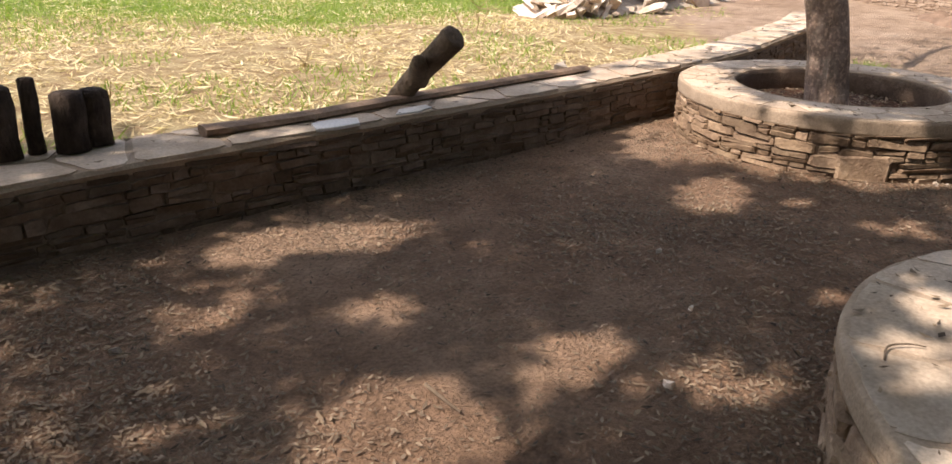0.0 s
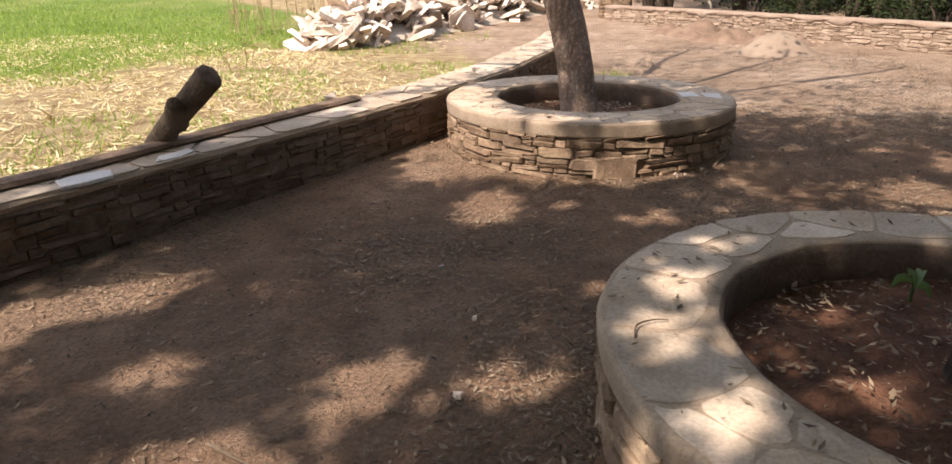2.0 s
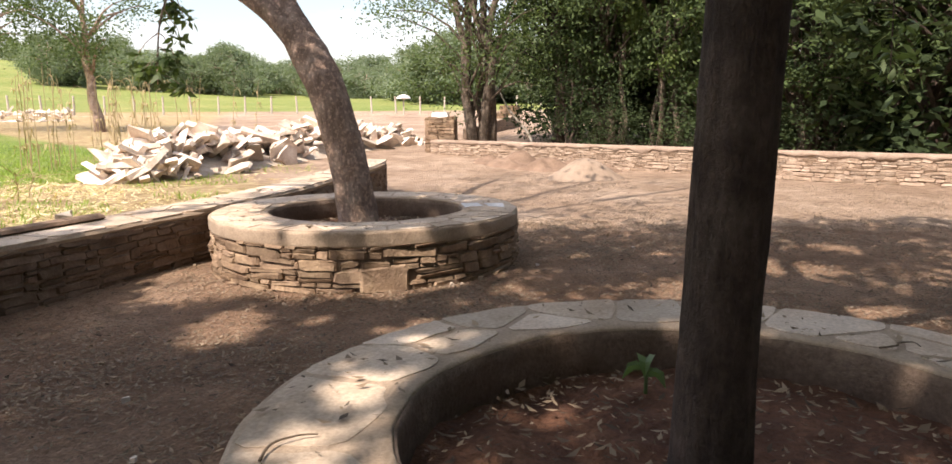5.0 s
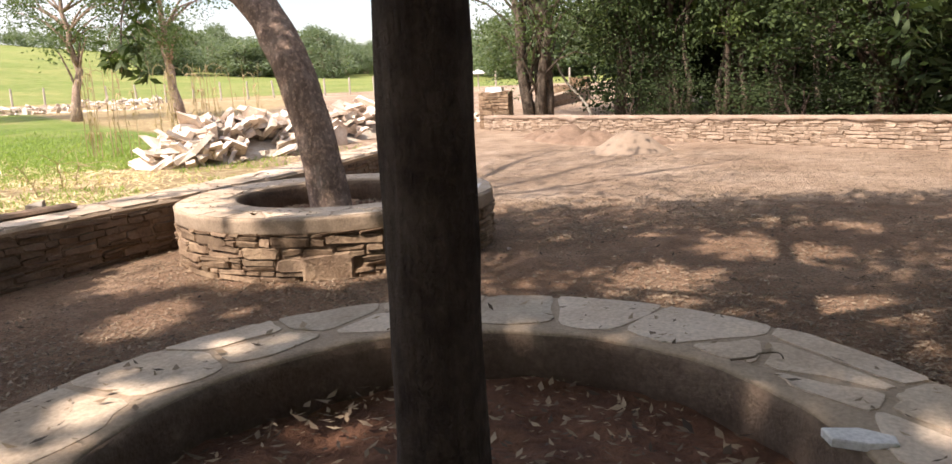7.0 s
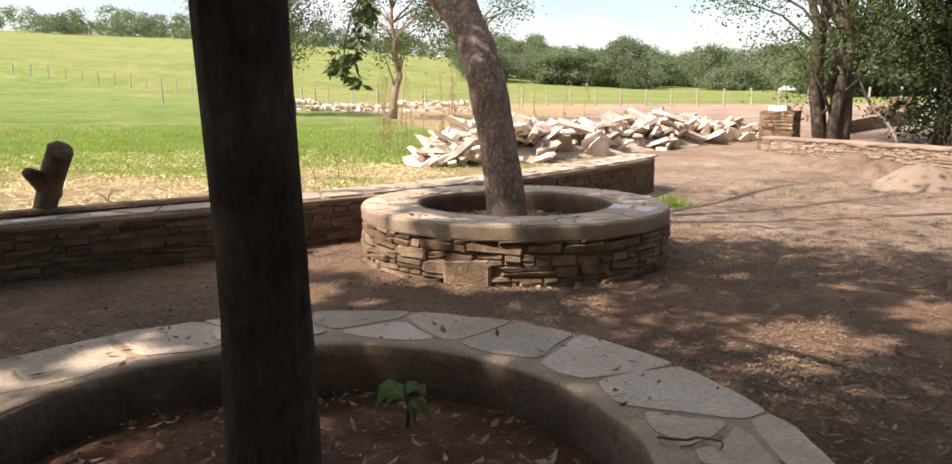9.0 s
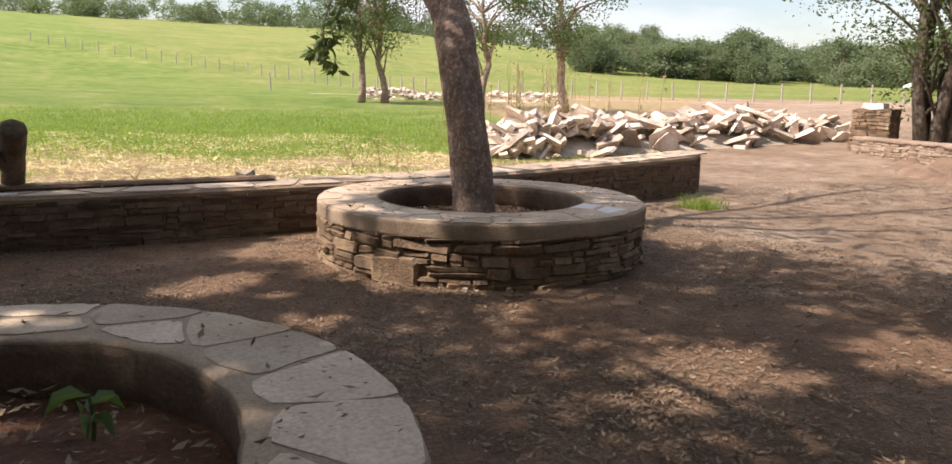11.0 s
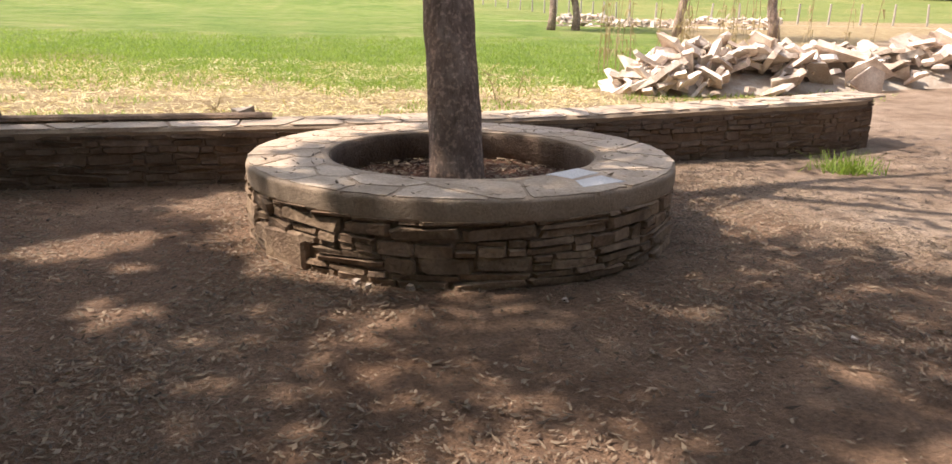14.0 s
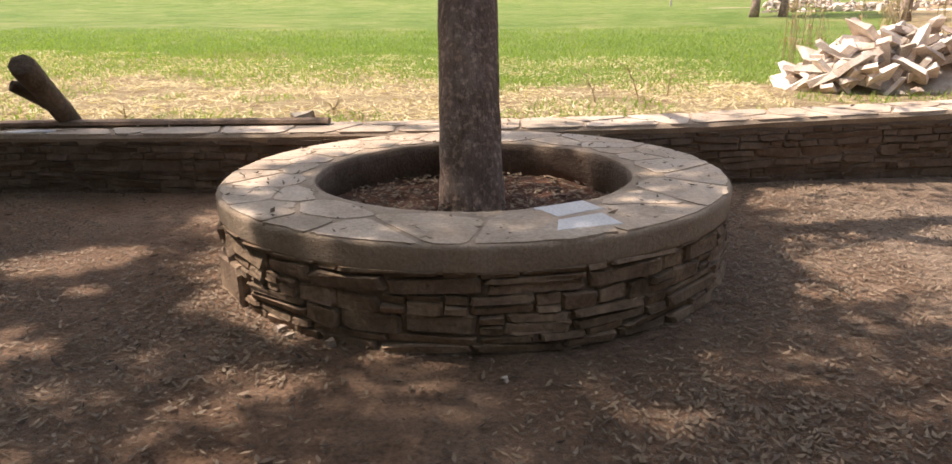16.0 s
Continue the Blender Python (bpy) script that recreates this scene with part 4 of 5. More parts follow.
# ---------------------------------------------------------------- stone heaps
def slab_meshes(count, seed):
    r2 = np.random.default_rng(seed)
    out = []
    for _ in range(count):
        k = int(r2.integers(4, 7))
        ang = np.sort(r2.uniform(0, 2 * math.pi, k) * 0.35 + np.arange(k) * 2 * math.pi / k * 0.9)
        rad = r2.uniform(0.32, 0.55, k)
        lo = [(rad[j] * math.cos(ang[j]), rad[j] * math.sin(ang[j]), -0.5 + r2.uniform(-0.1, 0.1)) for j in range(k)]
        hi = [(x * r2.uniform(0.75, 1.0), y * r2.uniform(0.75, 1.0), 0.5 + r2.uniform(-0.15, 0.15)) for x, y, _ in lo]
        me = bpy.data.meshes.new("slab")
        me.from_pydata(lo + hi, [], [(j, (j + 1) % k, (j + 1) % k + k, j + k) for j in range(k)] + [tuple(range(k))[::-1], tuple(range(k, 2 * k))])
        me.materials.append(RUBBLE)
        me.update()
        out.append(me)
    return out


SLABS = slab_meshes(30, 8)


def heap(name, line, width, height_of, count, seed, label, size=(0.25, 0.62)):
    """A ridge of dumped slabs along a line."""
    r2 = np.random.default_rng(seed)
    root = empty(name)
    ln = smooth_line([(x, y, 0) for x, y in line], 10)
    verts, faces = [], []
    for i in range(count):
        s = r2.random()
        f = s * (len(ln) - 1)
        k = min(int(f), len(ln) - 2)
        p = ln[k].lerp(ln[k + 1], f - k)
        d = (ln[k + 1] - ln[k]).normalized()
        o = r2.normal() * 0.42
        o = max(-1.0, min(1.0, o))
        w = width * (0.6 + 0.4 * math.sin(math.pi * min(max(s, 0.05), 0.95)))
        x, y = p.x - d.y * o * w, p.y + d.x * o * w
        top = height_of(s) * (1 - abs(o) ** 1.3) * (0.85 + 0.3 * noise1(x, y, 1.6))
        z = land(x, y) + max(0.04, top - 0.25 * r2.random() ** 2 * top)
        sz = size[0] + (size[1] - size[0]) * r2.random() ** 1.6
        m = Matrix.Translation((x, y, z)) @ Matrix.Rotation(math.atan2(d.y, d.x), 4, "Z") @ Matrix.Rotation(o * 0.75 - 0.1 + r2.normal() * 0.42, 4, "X") @ Matrix.Rotation(r2.normal() * 0.42, 4, "Y") @ Matrix.Rotation(r2.uniform(0, 6.28), 4, "Z") @ Matrix.Diagonal((sz, sz * r2.uniform(0.6, 1.0), r2.uniform(0.05, 0.09) + 0.05 * sz * r2.random(), 1))
        me = SLABS[int(r2.integers(len(SLABS)))]
        if i < 300:
            piece("slab", me, m, root)
        else:
            o = len(verts)
            verts += [m @ v.co for v in me.vertices]
            faces += [tuple(o + j for j in p.vertices) for p in me.polygons]
    if verts:
        tagged(mesh_ob("rubble", verts, faces, RUBBLE_REST, root), kind="stuff")
    return root


def heap_core(root, line, width, height_of, seed):
    ln = smooth_line([(x, y, 0) for x, y in line], 6)
    verts, faces = [], []
    for k, p in enumerate(ln):
        d = (ln[min(k + 1, len(ln) - 1)] - ln[max(k - 1, 0)]).normalized()
        s = k / (len(ln) - 1)
        w = width * (0.6 + 0.4 * math.sin(math.pi * min(max(s, 0.05), 0.95)))
        for j in range(7):
            o = -1 + j / 3
            x, y = p.x - d.y * o * w, p.y + d.x * o * w
            verts.append((x, y, land(x, y) - 0.05 + 0.45 * height_of(s) * (1 - abs(o) ** 1.3)))
    for k in range(len(ln) - 1):
        for j in range(6):
            a = k * 7 + j
            faces.append((a, a + 1, a + 8, a + 7))
    mesh_ob("heap_core", verts, faces, RUBBLE, root)


LINE1 = [(4.2, 8.25), (5.5, 8.7), (7.5, 9.0), (10.0, 9.2), (12.8, 9.3), (16.2, 9.0)]


def h1(s):
    return float(np.interp(s, [0, 0.06, 0.14, 0.3, 0.42, 0.55, 0.7, 0.85, 1], [0.12, 0.6, 1.05, 0.95, 0.9, 0.8, 1.0, 0.8, 0.4]))


heap_1 = heap("stone_heap", LINE1, 1.2, h1, 560, 51, "", (0.28, 1.3))
heap_core(heap_1, LINE1, 1.1, h1, 51)
tagged(heap_1, "long heap of pale broken quarry slabs dumped beside the wall", "stone heap")
LINE2 = [(10.5, 38.0), (13.5, 37.3), (17.0, 36.0), (21.5, 33.0)]
heap_2 = heap("stone_heap", LINE2, 1.2, lambda s: 0.5 + 0.15 * math.sin(9 * s), 300, 52, "", (0.35, 0.8))
heap_core(heap_2, LINE2, 1.0, lambda s: 0.25, 52)
tagged(heap_2, "distant heap of pale broken slabs in the field", "stone heap")


def sand_mound():
    verts, faces = [], []
    k, m = 40, 12
    verts.append((0, 0, 0.40))
    for i in range(1, m + 1):
        for j in range(k):
            a = 2 * math.pi * j / k
            r = i / m
            x, y = 0.85 * r * math.cos(a), 0.95 * r * math.sin(a)
            z = 0.40 * (0.5 + 0.5 * math.cos(math.pi * r)) ** 0.85 - 0.06 * r + 0.05 * noise1(x + 5, y, 3)
            verts.append((x, y, z if i < m else -0.08))
    faces += [(0, 1 + j, 1 + (j + 1) % k) for j in range(k)]
    for i in range(m - 1):
        for j in range(k):
            a, b = 1 + i * k + j, 1 + i * k + (j + 1) % k
            faces.append((a, a + k, b + k, b))
    ob = mesh_ob("sand_mound", verts, faces, SAND, smooth=True)
    ob.location = (8.7, 0.45, 0)
    return tagged(ob, "small heap of pale sand on the yard", "sand heap")


sand_mound()


def soil_berm():
    verts, faces = [], []
    for i in range(61):
        for j in range(25):
            u, v = i / 60, j / 24
            x, y = (u - 0.5) * 4.6, (v - 0.5) * 1.7
            z = 0.46 * math.sin(math.pi * u) ** 0.6 * math.sin(math.pi * v) ** 0.8 * (0.75 + 0.7 * noise1(x + 3, y, 1.8)) + 0.09 * noise1(x, y, 4.5) + 0.04 * noise1(x, y, 11) - 0.07
            verts.append((x, y, z))
    for i in range(60):
        for j in range(24):
            a = i * 25 + j
            faces.append((a, a + 25, a + 26, a + 1))
    ob = mesh_ob("soil_berm", verts, faces, SOIL_DUG, smooth=True)
    ob.matrix_basis = pose(10.75, 2.3, 0.0, 0, 0, 71)
    return tagged(ob, "lumpy bank of dug soil against the far wall", "soil mound")


soil_berm()


# ---------------------------------------------------------------- log, posts
log = empty("leaning_log", -3.52, 1.75, -0.03)
ln = smooth_line([(-0.05, 0.1, -0.1), (-0.02, -0.1, 0.25), (0.03, -0.45, 0.62), (0.1, -0.83, 0.95), (0.115, -0.9, 1.01)])
trunk_mesh(ln, list(np.interp(range(len(ln)), [0, 10, 16, 18, 19, 20], [0.088, 0.082, 0.092, 0.085, 0.07, 0.045])), WOOD_OLD, log, 14, 0.07, 4, "log")
ln = smooth_line([(0.06, -0.5, 0.66), (-0.04, -0.68, 0.79), (-0.1, -0.77, 0.84)])
trunk_mesh(ln, list(np.linspace(0.085, 0.042, len(ln))), WOOD_OLD, log, 10, 0.07, 5, "stub")
tagged(log, "dark weathered forked log leaning over the wall", "log")

beam = empty("wooden_beam", -3.2, 1.37, 0.445)
ln = smooth_line([(-1.86, -0.2, 0.045), (-1.1, -0.15, 0.045), (0.0, 0.0, 0.05), (1.35, 0.17, 0.045), (1.8, 0.22, 0.04)])
v, f = tube(ln, list(np.linspace(0.085, 0.07, len(ln))), 8, 0.1, 6)
mesh_ob("plank", [Vector((p.x, p.y, 0.028 + (p.z - 0.045) * 0.42)) for p in v], f, WOOD_BROWN, beam)
tagged(beam, "long earthy brown plank lying along the wall top", "beam")


def stump(x, y, r, h, seed):
    root = empty("log_stump", x, y, 0.45)
    top = [(0, 0, 0.0), (0, 0.01, h * 0.3), (0.01, 0, h * 0.7), (0.01, 0, h - 0.25 * r), (0.01, 0, h - 0.06 * r), (0.01, 0, h)]
    mesh_ob("log", *tube(top, [r, r * 0.97, r, r * 0.93, r * 0.7, r * 0.4], 14, 0.05, seed), BARK_DARK, root, smooth=True)
    return tagged(root, "short upright dark log standing on the wall", "log", "logs standing on the wall")


for k, (x, y, r, h) in enumerate(((-6.10, 1.24, 0.095, 0.40), (-5.93, 1.28, 0.045, 0.42), (-5.76, 1.22, 0.09, 0.34), (-5.62, 1.29, 0.085, 0.33))):
    stump(x, y, r, h, k)

# ---------------------------------------------------------------- distance
v1 = wild_tree("field_tree", 7.5, 2.6, 0.17, 61, BARK, LEAF, 210, 34, 0.15, 0.36, (0.02, 0.0), 1, "slim field tree with an open grey-green crown")
v2 = wild_tree("field_tree", 7.5, 2.6, 0.19, 62, BARK, LEAF, 210, 34, 0.15, 0.36, (0.07, -0.02), 1, "slim field tree with an open grey-green crown")
FIELD_TREES = [(v1, 13.0, 26.8, 10), (v1, 8.7, 32.5, 80), (v1, 10.0, 32.5, 150), (v2, 15.6, 23.3, 200)]
first = {}
for src, x, y, r in FIELD_TREES:
    m = pose(x, y, land(x, y), 0, 0, r)
    if src.name not in first:
        first[src.name] = src
        src.matrix_basis = m
    else:
        copy_thing(src, m)

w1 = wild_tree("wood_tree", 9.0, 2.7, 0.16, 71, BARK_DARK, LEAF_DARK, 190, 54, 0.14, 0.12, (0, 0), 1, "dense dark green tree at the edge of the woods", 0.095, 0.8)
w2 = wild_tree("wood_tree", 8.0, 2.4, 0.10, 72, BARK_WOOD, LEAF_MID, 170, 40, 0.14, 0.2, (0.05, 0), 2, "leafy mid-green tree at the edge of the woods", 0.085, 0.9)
w4 = wild_tree("wood_tree", 9.0, 2.8, 0.15, 76, BARK_DARK, LEAF_WOODS_SHADE, 60, 60, 0.3, 0.0, (0, 0), 1, "filler tree, shade put into its dark leaf colour")
w3 = wild_tree("wood_tree", 10.5, 3.0, 0.19, 73, BARK_WOOD, LEAF, 300, 74, 0.11, 0.12, (0, 0.04), 5, "tall multi-stemmed tree beyond the far wall")
w3.matrix_basis = pose(14.8, 5.5, 0.05)
spots = []
for i in range(30):
    f = i / 29
    spots.append((17.5 - 4.5 * f + rng.normal() * 1.4, 3.8 - 21 * f + rng.normal() * 0.6))
w1.matrix_basis, w2.matrix_basis = pose(*spots[0], land(*spots[0])), pose(16.1, -0.1, land(16.1, -0.1))
for i, (x, y) in enumerate(spots[1:]):
    copy_thing((w1, w2)[i % 2], pose(x, y, land(x, y), 0, 0, rng.uniform(0, 360)) @ Matrix.Diagonal((*rng.uniform(0.8, 1.25, 2), rng.uniform(0.8, 1.35), 1)))
deep = [(21.5 - 4 * i / 23 + rng.normal(), 5.5 - 26 * i / 23 + rng.normal()) for i in range(24)]
w4.matrix_basis = pose(*deep[0], land(*deep[0]))
for x, y in deep[1:]:
    copy_thing(w4, pose(x, y, land(x, y), 0, 0, rng.uniform(0, 360)) @ Matrix.Diagonal((1.1, 1.1, rng.uniform(0.9, 1.3), 1)))
# unseen trees added round the yard to cut sky light; undergrowth along the woods
for i in range(22):
    a = radians(170 + 8.5 * i)
    x, y = 17.5 * math.cos(a) - 3 + rng.normal(), 14.5 * math.sin(a) - 2 + rng.normal()
    copy_thing(w4, pose(x, y, land(x, y), 0, 0, rng.uniform(0, 360)) @ Matrix.Diagonal((1.2, 1.2, rng.uniform(0.8, 1.2), 1)))
u1 = wild_tree("wood_bush", 2.6, 1.5, 0.05, 75, BARK_DARK, LEAF_WOODS_SHADE, 150, 26, 0.09, 0.0, (0, 0), 3, "leafy bush before the woods, shade put into its colour")
for i in range(14):
    f = i / 13
    x, y = 15.6 - 4.6 * f + rng.normal() * 0.5, 2.8 - 19 * f + rng.normal() * 0.5
    m = pose(x, y, land(x, y) - 0.1, 0, 0, rng.uniform(0, 360)) @ Matrix.Diagonal((*rng.uniform(0.7, 1.3, 2), rng.uniform(0.5, 1.4), 1))
    if i:
        copy_thing(u1, m)
    else:
        u1.matrix_basis = m
f1 = wild_tree("distant_tree", 9.0, 4.0, 0.2, 81, BARK, LEAF_HAZED, 150, 40, 0.42, 0.06, (0, 0), 1, "rounded distant woodland tree, haze put into its leaf colour")
f2 = wild_tree("distant_tree", 8.0, 4.6, 0.2, 83, BARK, LEAF_HAZED, 150, 36, 0.42, 0.0, (0.05, 0), 2, "rounded distant woodland tree, haze put into its leaf colour")
f2.matrix_basis = pose(120, 60, land(120, 60) - 0.3)
fs = []
for i in range(150):
    a = radians(rng.uniform(12, 58))
    d = rng.uniform(75, 120) if a < radians(30) else rng.uniform(120, 190)
    fs.append((d * math.cos(a), d * math.sin(a)))
ridge = []
for i in range(320):
    a, d = radians(rng.uniform(30, 118)), rng.uniform(292, 332)
    x, y, w, h = d * math.cos(a), d * math.sin(a), rng.uniform(2.6, 5.2), rng.uniform(4.0, 11.0)
    v = rng.normal(size=(16, 3))
    v /= np.linalg.norm(v, axis=1)[:, None]
    c = np.array((x, y, land(x, y) + 0.5 * h)) + v * (w, w, 0.46 * h)
    ridge.append(np.repeat(c, 34, 0) + rng.normal(size=(544, 3)) * 0.7)
tagged(quads("ridge_woods", leaf_quads(np.concatenate(ridge), 0.8, rng, 0.3), LEAF_HAZED), "green woods along the hill's ridge, leaf colour paled for haze", "woods", kind="stuff")
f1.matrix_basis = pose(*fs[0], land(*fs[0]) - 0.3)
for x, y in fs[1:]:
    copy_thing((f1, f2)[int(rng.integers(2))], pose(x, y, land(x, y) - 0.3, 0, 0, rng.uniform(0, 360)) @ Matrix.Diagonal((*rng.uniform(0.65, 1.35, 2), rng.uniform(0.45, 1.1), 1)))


def fence_post():
    root = empty("fence_post")
    mesh_ob("post", *tube([(0, 0, -0.3), (0.01, 0, 0.5), (0.0, 0.01, 1.25)], [0.075, 0.07, 0.06], 8, 0.06, 3), WOOD_POST, root)
    return tagged(root, "grey weathered wooden fence post in the field", "fence post", "field fence posts")


post = fence_post()
row = [(48 * math.cos(radians(a)), 48 * math.sin(radians(a))) for a in np.linspace(18, 69, 25)]
row += [((48 + 2.2 * k) * math.cos(radians(70 + k)), (48 + 2.2 * k) * math.sin(radians(70 + k))) for k in range(28)] + [(7.0, 49.5)]
post.matrix_basis = pose(*row[0], land(*row[0]))
for x, y in row[1:]:
    copy_thing(post, pose(x, y, land(x, y), rng.normal() * 2, rng.normal() * 2, rng.uniform(0, 90)))


# ---------------------------------------------------------------- pillar and far works
def pillar(x, y, w, h, turn, seed):
    root = empty("stone_pillar", x, y, land(x, y))
    root.rotation_euler.z = radians(turn)
    v, f = [], []
    for z in (-0.2, h - 0.02):
        v += [(-w / 2 + 0.05, -w / 2 + 0.05, z), (w / 2 - 0.05, -w / 2 + 0.05, z), (w / 2 - 0.05, w / 2 - 0.05, z), (-w / 2 + 0.05, w / 2 - 0.05, z)]
    f = [(0, 1, 5, 4), (1, 2, 6, 5), (2, 3, 7, 6), (3, 0, 4, 7), (4, 5, 6, 7)]
    mesh_ob("masonry_core", v, f, MORTAR, root)
    for k in range(4):
        m = Matrix.Rotation(k * math.pi / 2, 4, "Z") @ Matrix.Translation((-w / 2, -w / 2 + 0.06, 0))
        lay_courses(root, w, -0.02, h, lambda s, z, m=m: m @ Matrix.Translation((s, 0, z)), seed + k, limit=60)
    return tagged(root, "square unfinished ledge-stone pillar behind the wall", "pillar")


first_pillar = pillar(13.75, 6.35, 0.85, 1.02, 20, 91)
cv = [(sx * w, sy * w, z) for z, w in ((1.0, 0.24), (1.15, 0.22)) for sx, sy in ((-1, -1), (1, -1), (1, 1), (-1, 1))]
block = mesh_ob("cap_block", [(x - 0.15, y, z) for x, y, z in cv], [(0, 1, 5, 4), (1, 2, 6, 5), (2, 3, 7, 6), (3, 0, 4, 7), (4, 5, 6, 7)], FLAG_PALE, first_pillar, "pale loose block on top")
pillar(24.5, 9.2, 0.8, 0.75, 10, 95)
pillar(27.0, 9.6, 0.8, 1.0, 10, 97)
drive_wall = stone_wall("wall_drive", [(18.5, 7.6), (21.0, 8.2), (24.0, 8.7), (27.0, 9.1)], lambda f: 0.75 + 0.45 * f, 0.35, 0.05, 99, "low stone wall by the entrance track", end="last", paved=False)

# white board on a post by the track
board = empty("board_on_post", 38.9, 22.5, land(38.9, 22.5))
mesh_ob("post", *tube([(0, 0, -0.3), (0, 0, 0.5), (0, 0, 1.15)], [0.05, 0.05, 0.045], 8, 0.03, 2), WOOD_POST, board)
mesh_ob("tray", *tube([(0, 0, 1.12), (0, 0, 1.16), (0, 0, 1.3), (0, 0, 1.42)], [0.5, 0.52, 0.36, 0.06], 12, 0.02, 2), PLASTIC_WHITE, board, "white tray top")
tagged(board, "white covered tray on a wooden post by the track", "feeder")


# ---------------------------------------------------------------- dry maize
def stalk(seed):
    r2 = np.random.default_rng(seed)
    root = empty("maize_stalk")
    h = r2.uniform(1.5, 2.3)
    bow = r2.uniform(-0.15, 0.15, 2)
    pts = [(bow[0] * (k / 7) ** 2, bow[1] * (k / 7) ** 2, -0.1 + h * k / 7) for k in range(8)]
    if seed % 2 == 0:
        x, y, z = pts[-1]
        pts += [(x + 0.07, y, z + 0.12), (x + 0.2, y, z + 0.17), (x + 0.33, y, z + 0.1), (x + 0.4, y, z - 0.06)]
    mesh_ob("stem", *tube(pts, list(np.linspace(0.011, 0.005, len(pts))), 5), DRY, root)
    for k in range(10):
        z = h * r2.uniform(0.25, 0.95)
        i = min(int(7 * z / h), 6)
        a = r2.uniform(0, 6.28)
        p = Vector(pts[i])
        d = Vector((math.cos(a), math.sin(a), 0))
        s = Vector((-math.sin(a), math.cos(a), 0)) * 0.016
        l1, l2 = p + d * 0.09 + Vector((0, 0, 0.05)), p + d * 0.15 - Vector((0, 0, r2.uniform(0.05, 0.25)))
        mesh_ob("blade", [p - s * 0.4, p + s * 0.4, l1 + s, l1 - s, l2 + s * 0.2, l2 - s * 0.2], [(0, 1, 2, 3), (3, 2, 4, 5)], DRY, root)
    return tagged(root, "tall dry brown maize stalk standing behind the stone heap", "maize stalk", "dry maize stalks")


stalks = [stalk(200 + k) for k in range(6)]
for k in range(34):
    x, y = 4.6 + 6.6 * rng.random() ** 1.2, 10.3 + 2.4 * rng.random()
    m = pose(x, y, land(x, y), 0, 0, rng.uniform(0, 360))
    if k < 6:
        stalks[k].matrix_basis = m
    else:
        copy_thing(stalks[k % 6], m)


# ---------------------------------------------------------------- grass, straw, litter
def scatter(count, x0, x1, y0, y1, ok, seed):
    r2 = np.random.default_rng(seed)
    out = []
    while len(out) < count:
        x, y = r2.uniform(x0, x1), r2.uniform(y0, y1)
        if ok(x, y, r2):
            out.append((x, y, land(x, y)))
    return np.array(out), r2


def lying(points, r2, size, aspect, lift=0.012, curl=0.25):
    """Fallen leaves or straws that lie about level, a little curled."""
    k = len(points)
    a = r2.uniform(0, 2 * math.pi, k)
    d = np.stack([np.cos(a), np.sin(a), r2.normal(size=k) * 0.18], 1)
    s = np.stack([-np.sin(a), np.cos(a), r2.normal(size=k) * 0.3], 1)
    ln = (size[0] + (size[1] - size[0]) * r2.random((k, 1)) ** 2)
    p = points + (0, 0, lift)
    w = s * ln * aspect * r2.uniform(0.6, 1.3, (k, 1)) / 2
    up = np.array((0, 0, 1)) * ln * curl * r2.uniform(0, 0.8, (k, 1))
    return np.stack([p - d * ln / 2 + up * 0.5, p + w, p + d * ln / 2 + up, p - w], 1)


def upright(points, r2, height, width, lean=0.35):
    k = len(points)
    a = r2.uniform(0, 2 * math.pi, k)
    s = np.stack([np.cos(a), np.sin(a), np.zeros(k)], 1) * width / 2
    h = height[0] + (height[1] - height[0]) * r2.random((k, 1))
    tip = points + np.concatenate([r2.normal(size=(k, 2)) * lean * h, h], 1)
    mid = points + (tip - points) * 0.55
    return np.stack([points - s, points + s, mid * 0.25 + tip * 0.75 + s * 0.35, tip], 1)


def in_yard(x, y, r2):
    if math.hypot(x - A[0], y - A[1]) < A_OUT or math.hypot(x - B[0], y - B[1]) < B_OUT:
        return False
    return y < wall_y(x) - 0.02 and (noise1(x, y, 0.9) + 0.62 > r2.random() * 0.95) and (x < 3 or r2.random() < 0.35)


pts, r2 = scatter(105000, -8.5, 8.8, -7.5, 2.6, in_yard, 301)
tagged(quads("leaf_litter", lying(pts, r2, (0.014, 0.058), 0.27, 0.011, 0.2), LITTER), "dry brown fallen leaves scattered over the yard", "leaf litter", kind="stuff")


def in_trodden(x, y, r2):
    return in_yard(x, y, r2) and (r2.random() < 0.45 + 0.5 * noise1(x + 20, y, 1.7))


pts, r2 = scatter(62000, -7.5, 4.0, -5.6, 1.2, in_trodden, 311)
tagged(quads("leaf_litter", lying(pts, r2, (0.018, 0.042), 0.3, 0.012, 0.25), LITTER_PALE), "greyish tan leaflets thick on the shaded soil", "leaf litter", kind="stuff")


def in_field(x, y, r2):
    return y > wall_y(x) + 0.62 and (x < 5.3 or y > 3.6 + (x - 5) * 0.95)


def straw_zone(x, y, r2):
    return in_field(x, y, r2) and y < 13.5 + 3 * noise1(x, y, 0.25) - 0.12 * x and noise1(x, y, 0.8) + 0.55 > r2.random() and (x < 3.5 or r2.random() < 0.12)


pts, r2 = scatter(52000, -16, 9, 1.0, 15, straw_zone, 302)
tagged(quads("straw_stubble", lying(pts, r2, (0.05, 0.25), 0.1, 0.02, 0.3), STRAW), "pale dry straw lying over the field edge", "straw", kind="stuff")


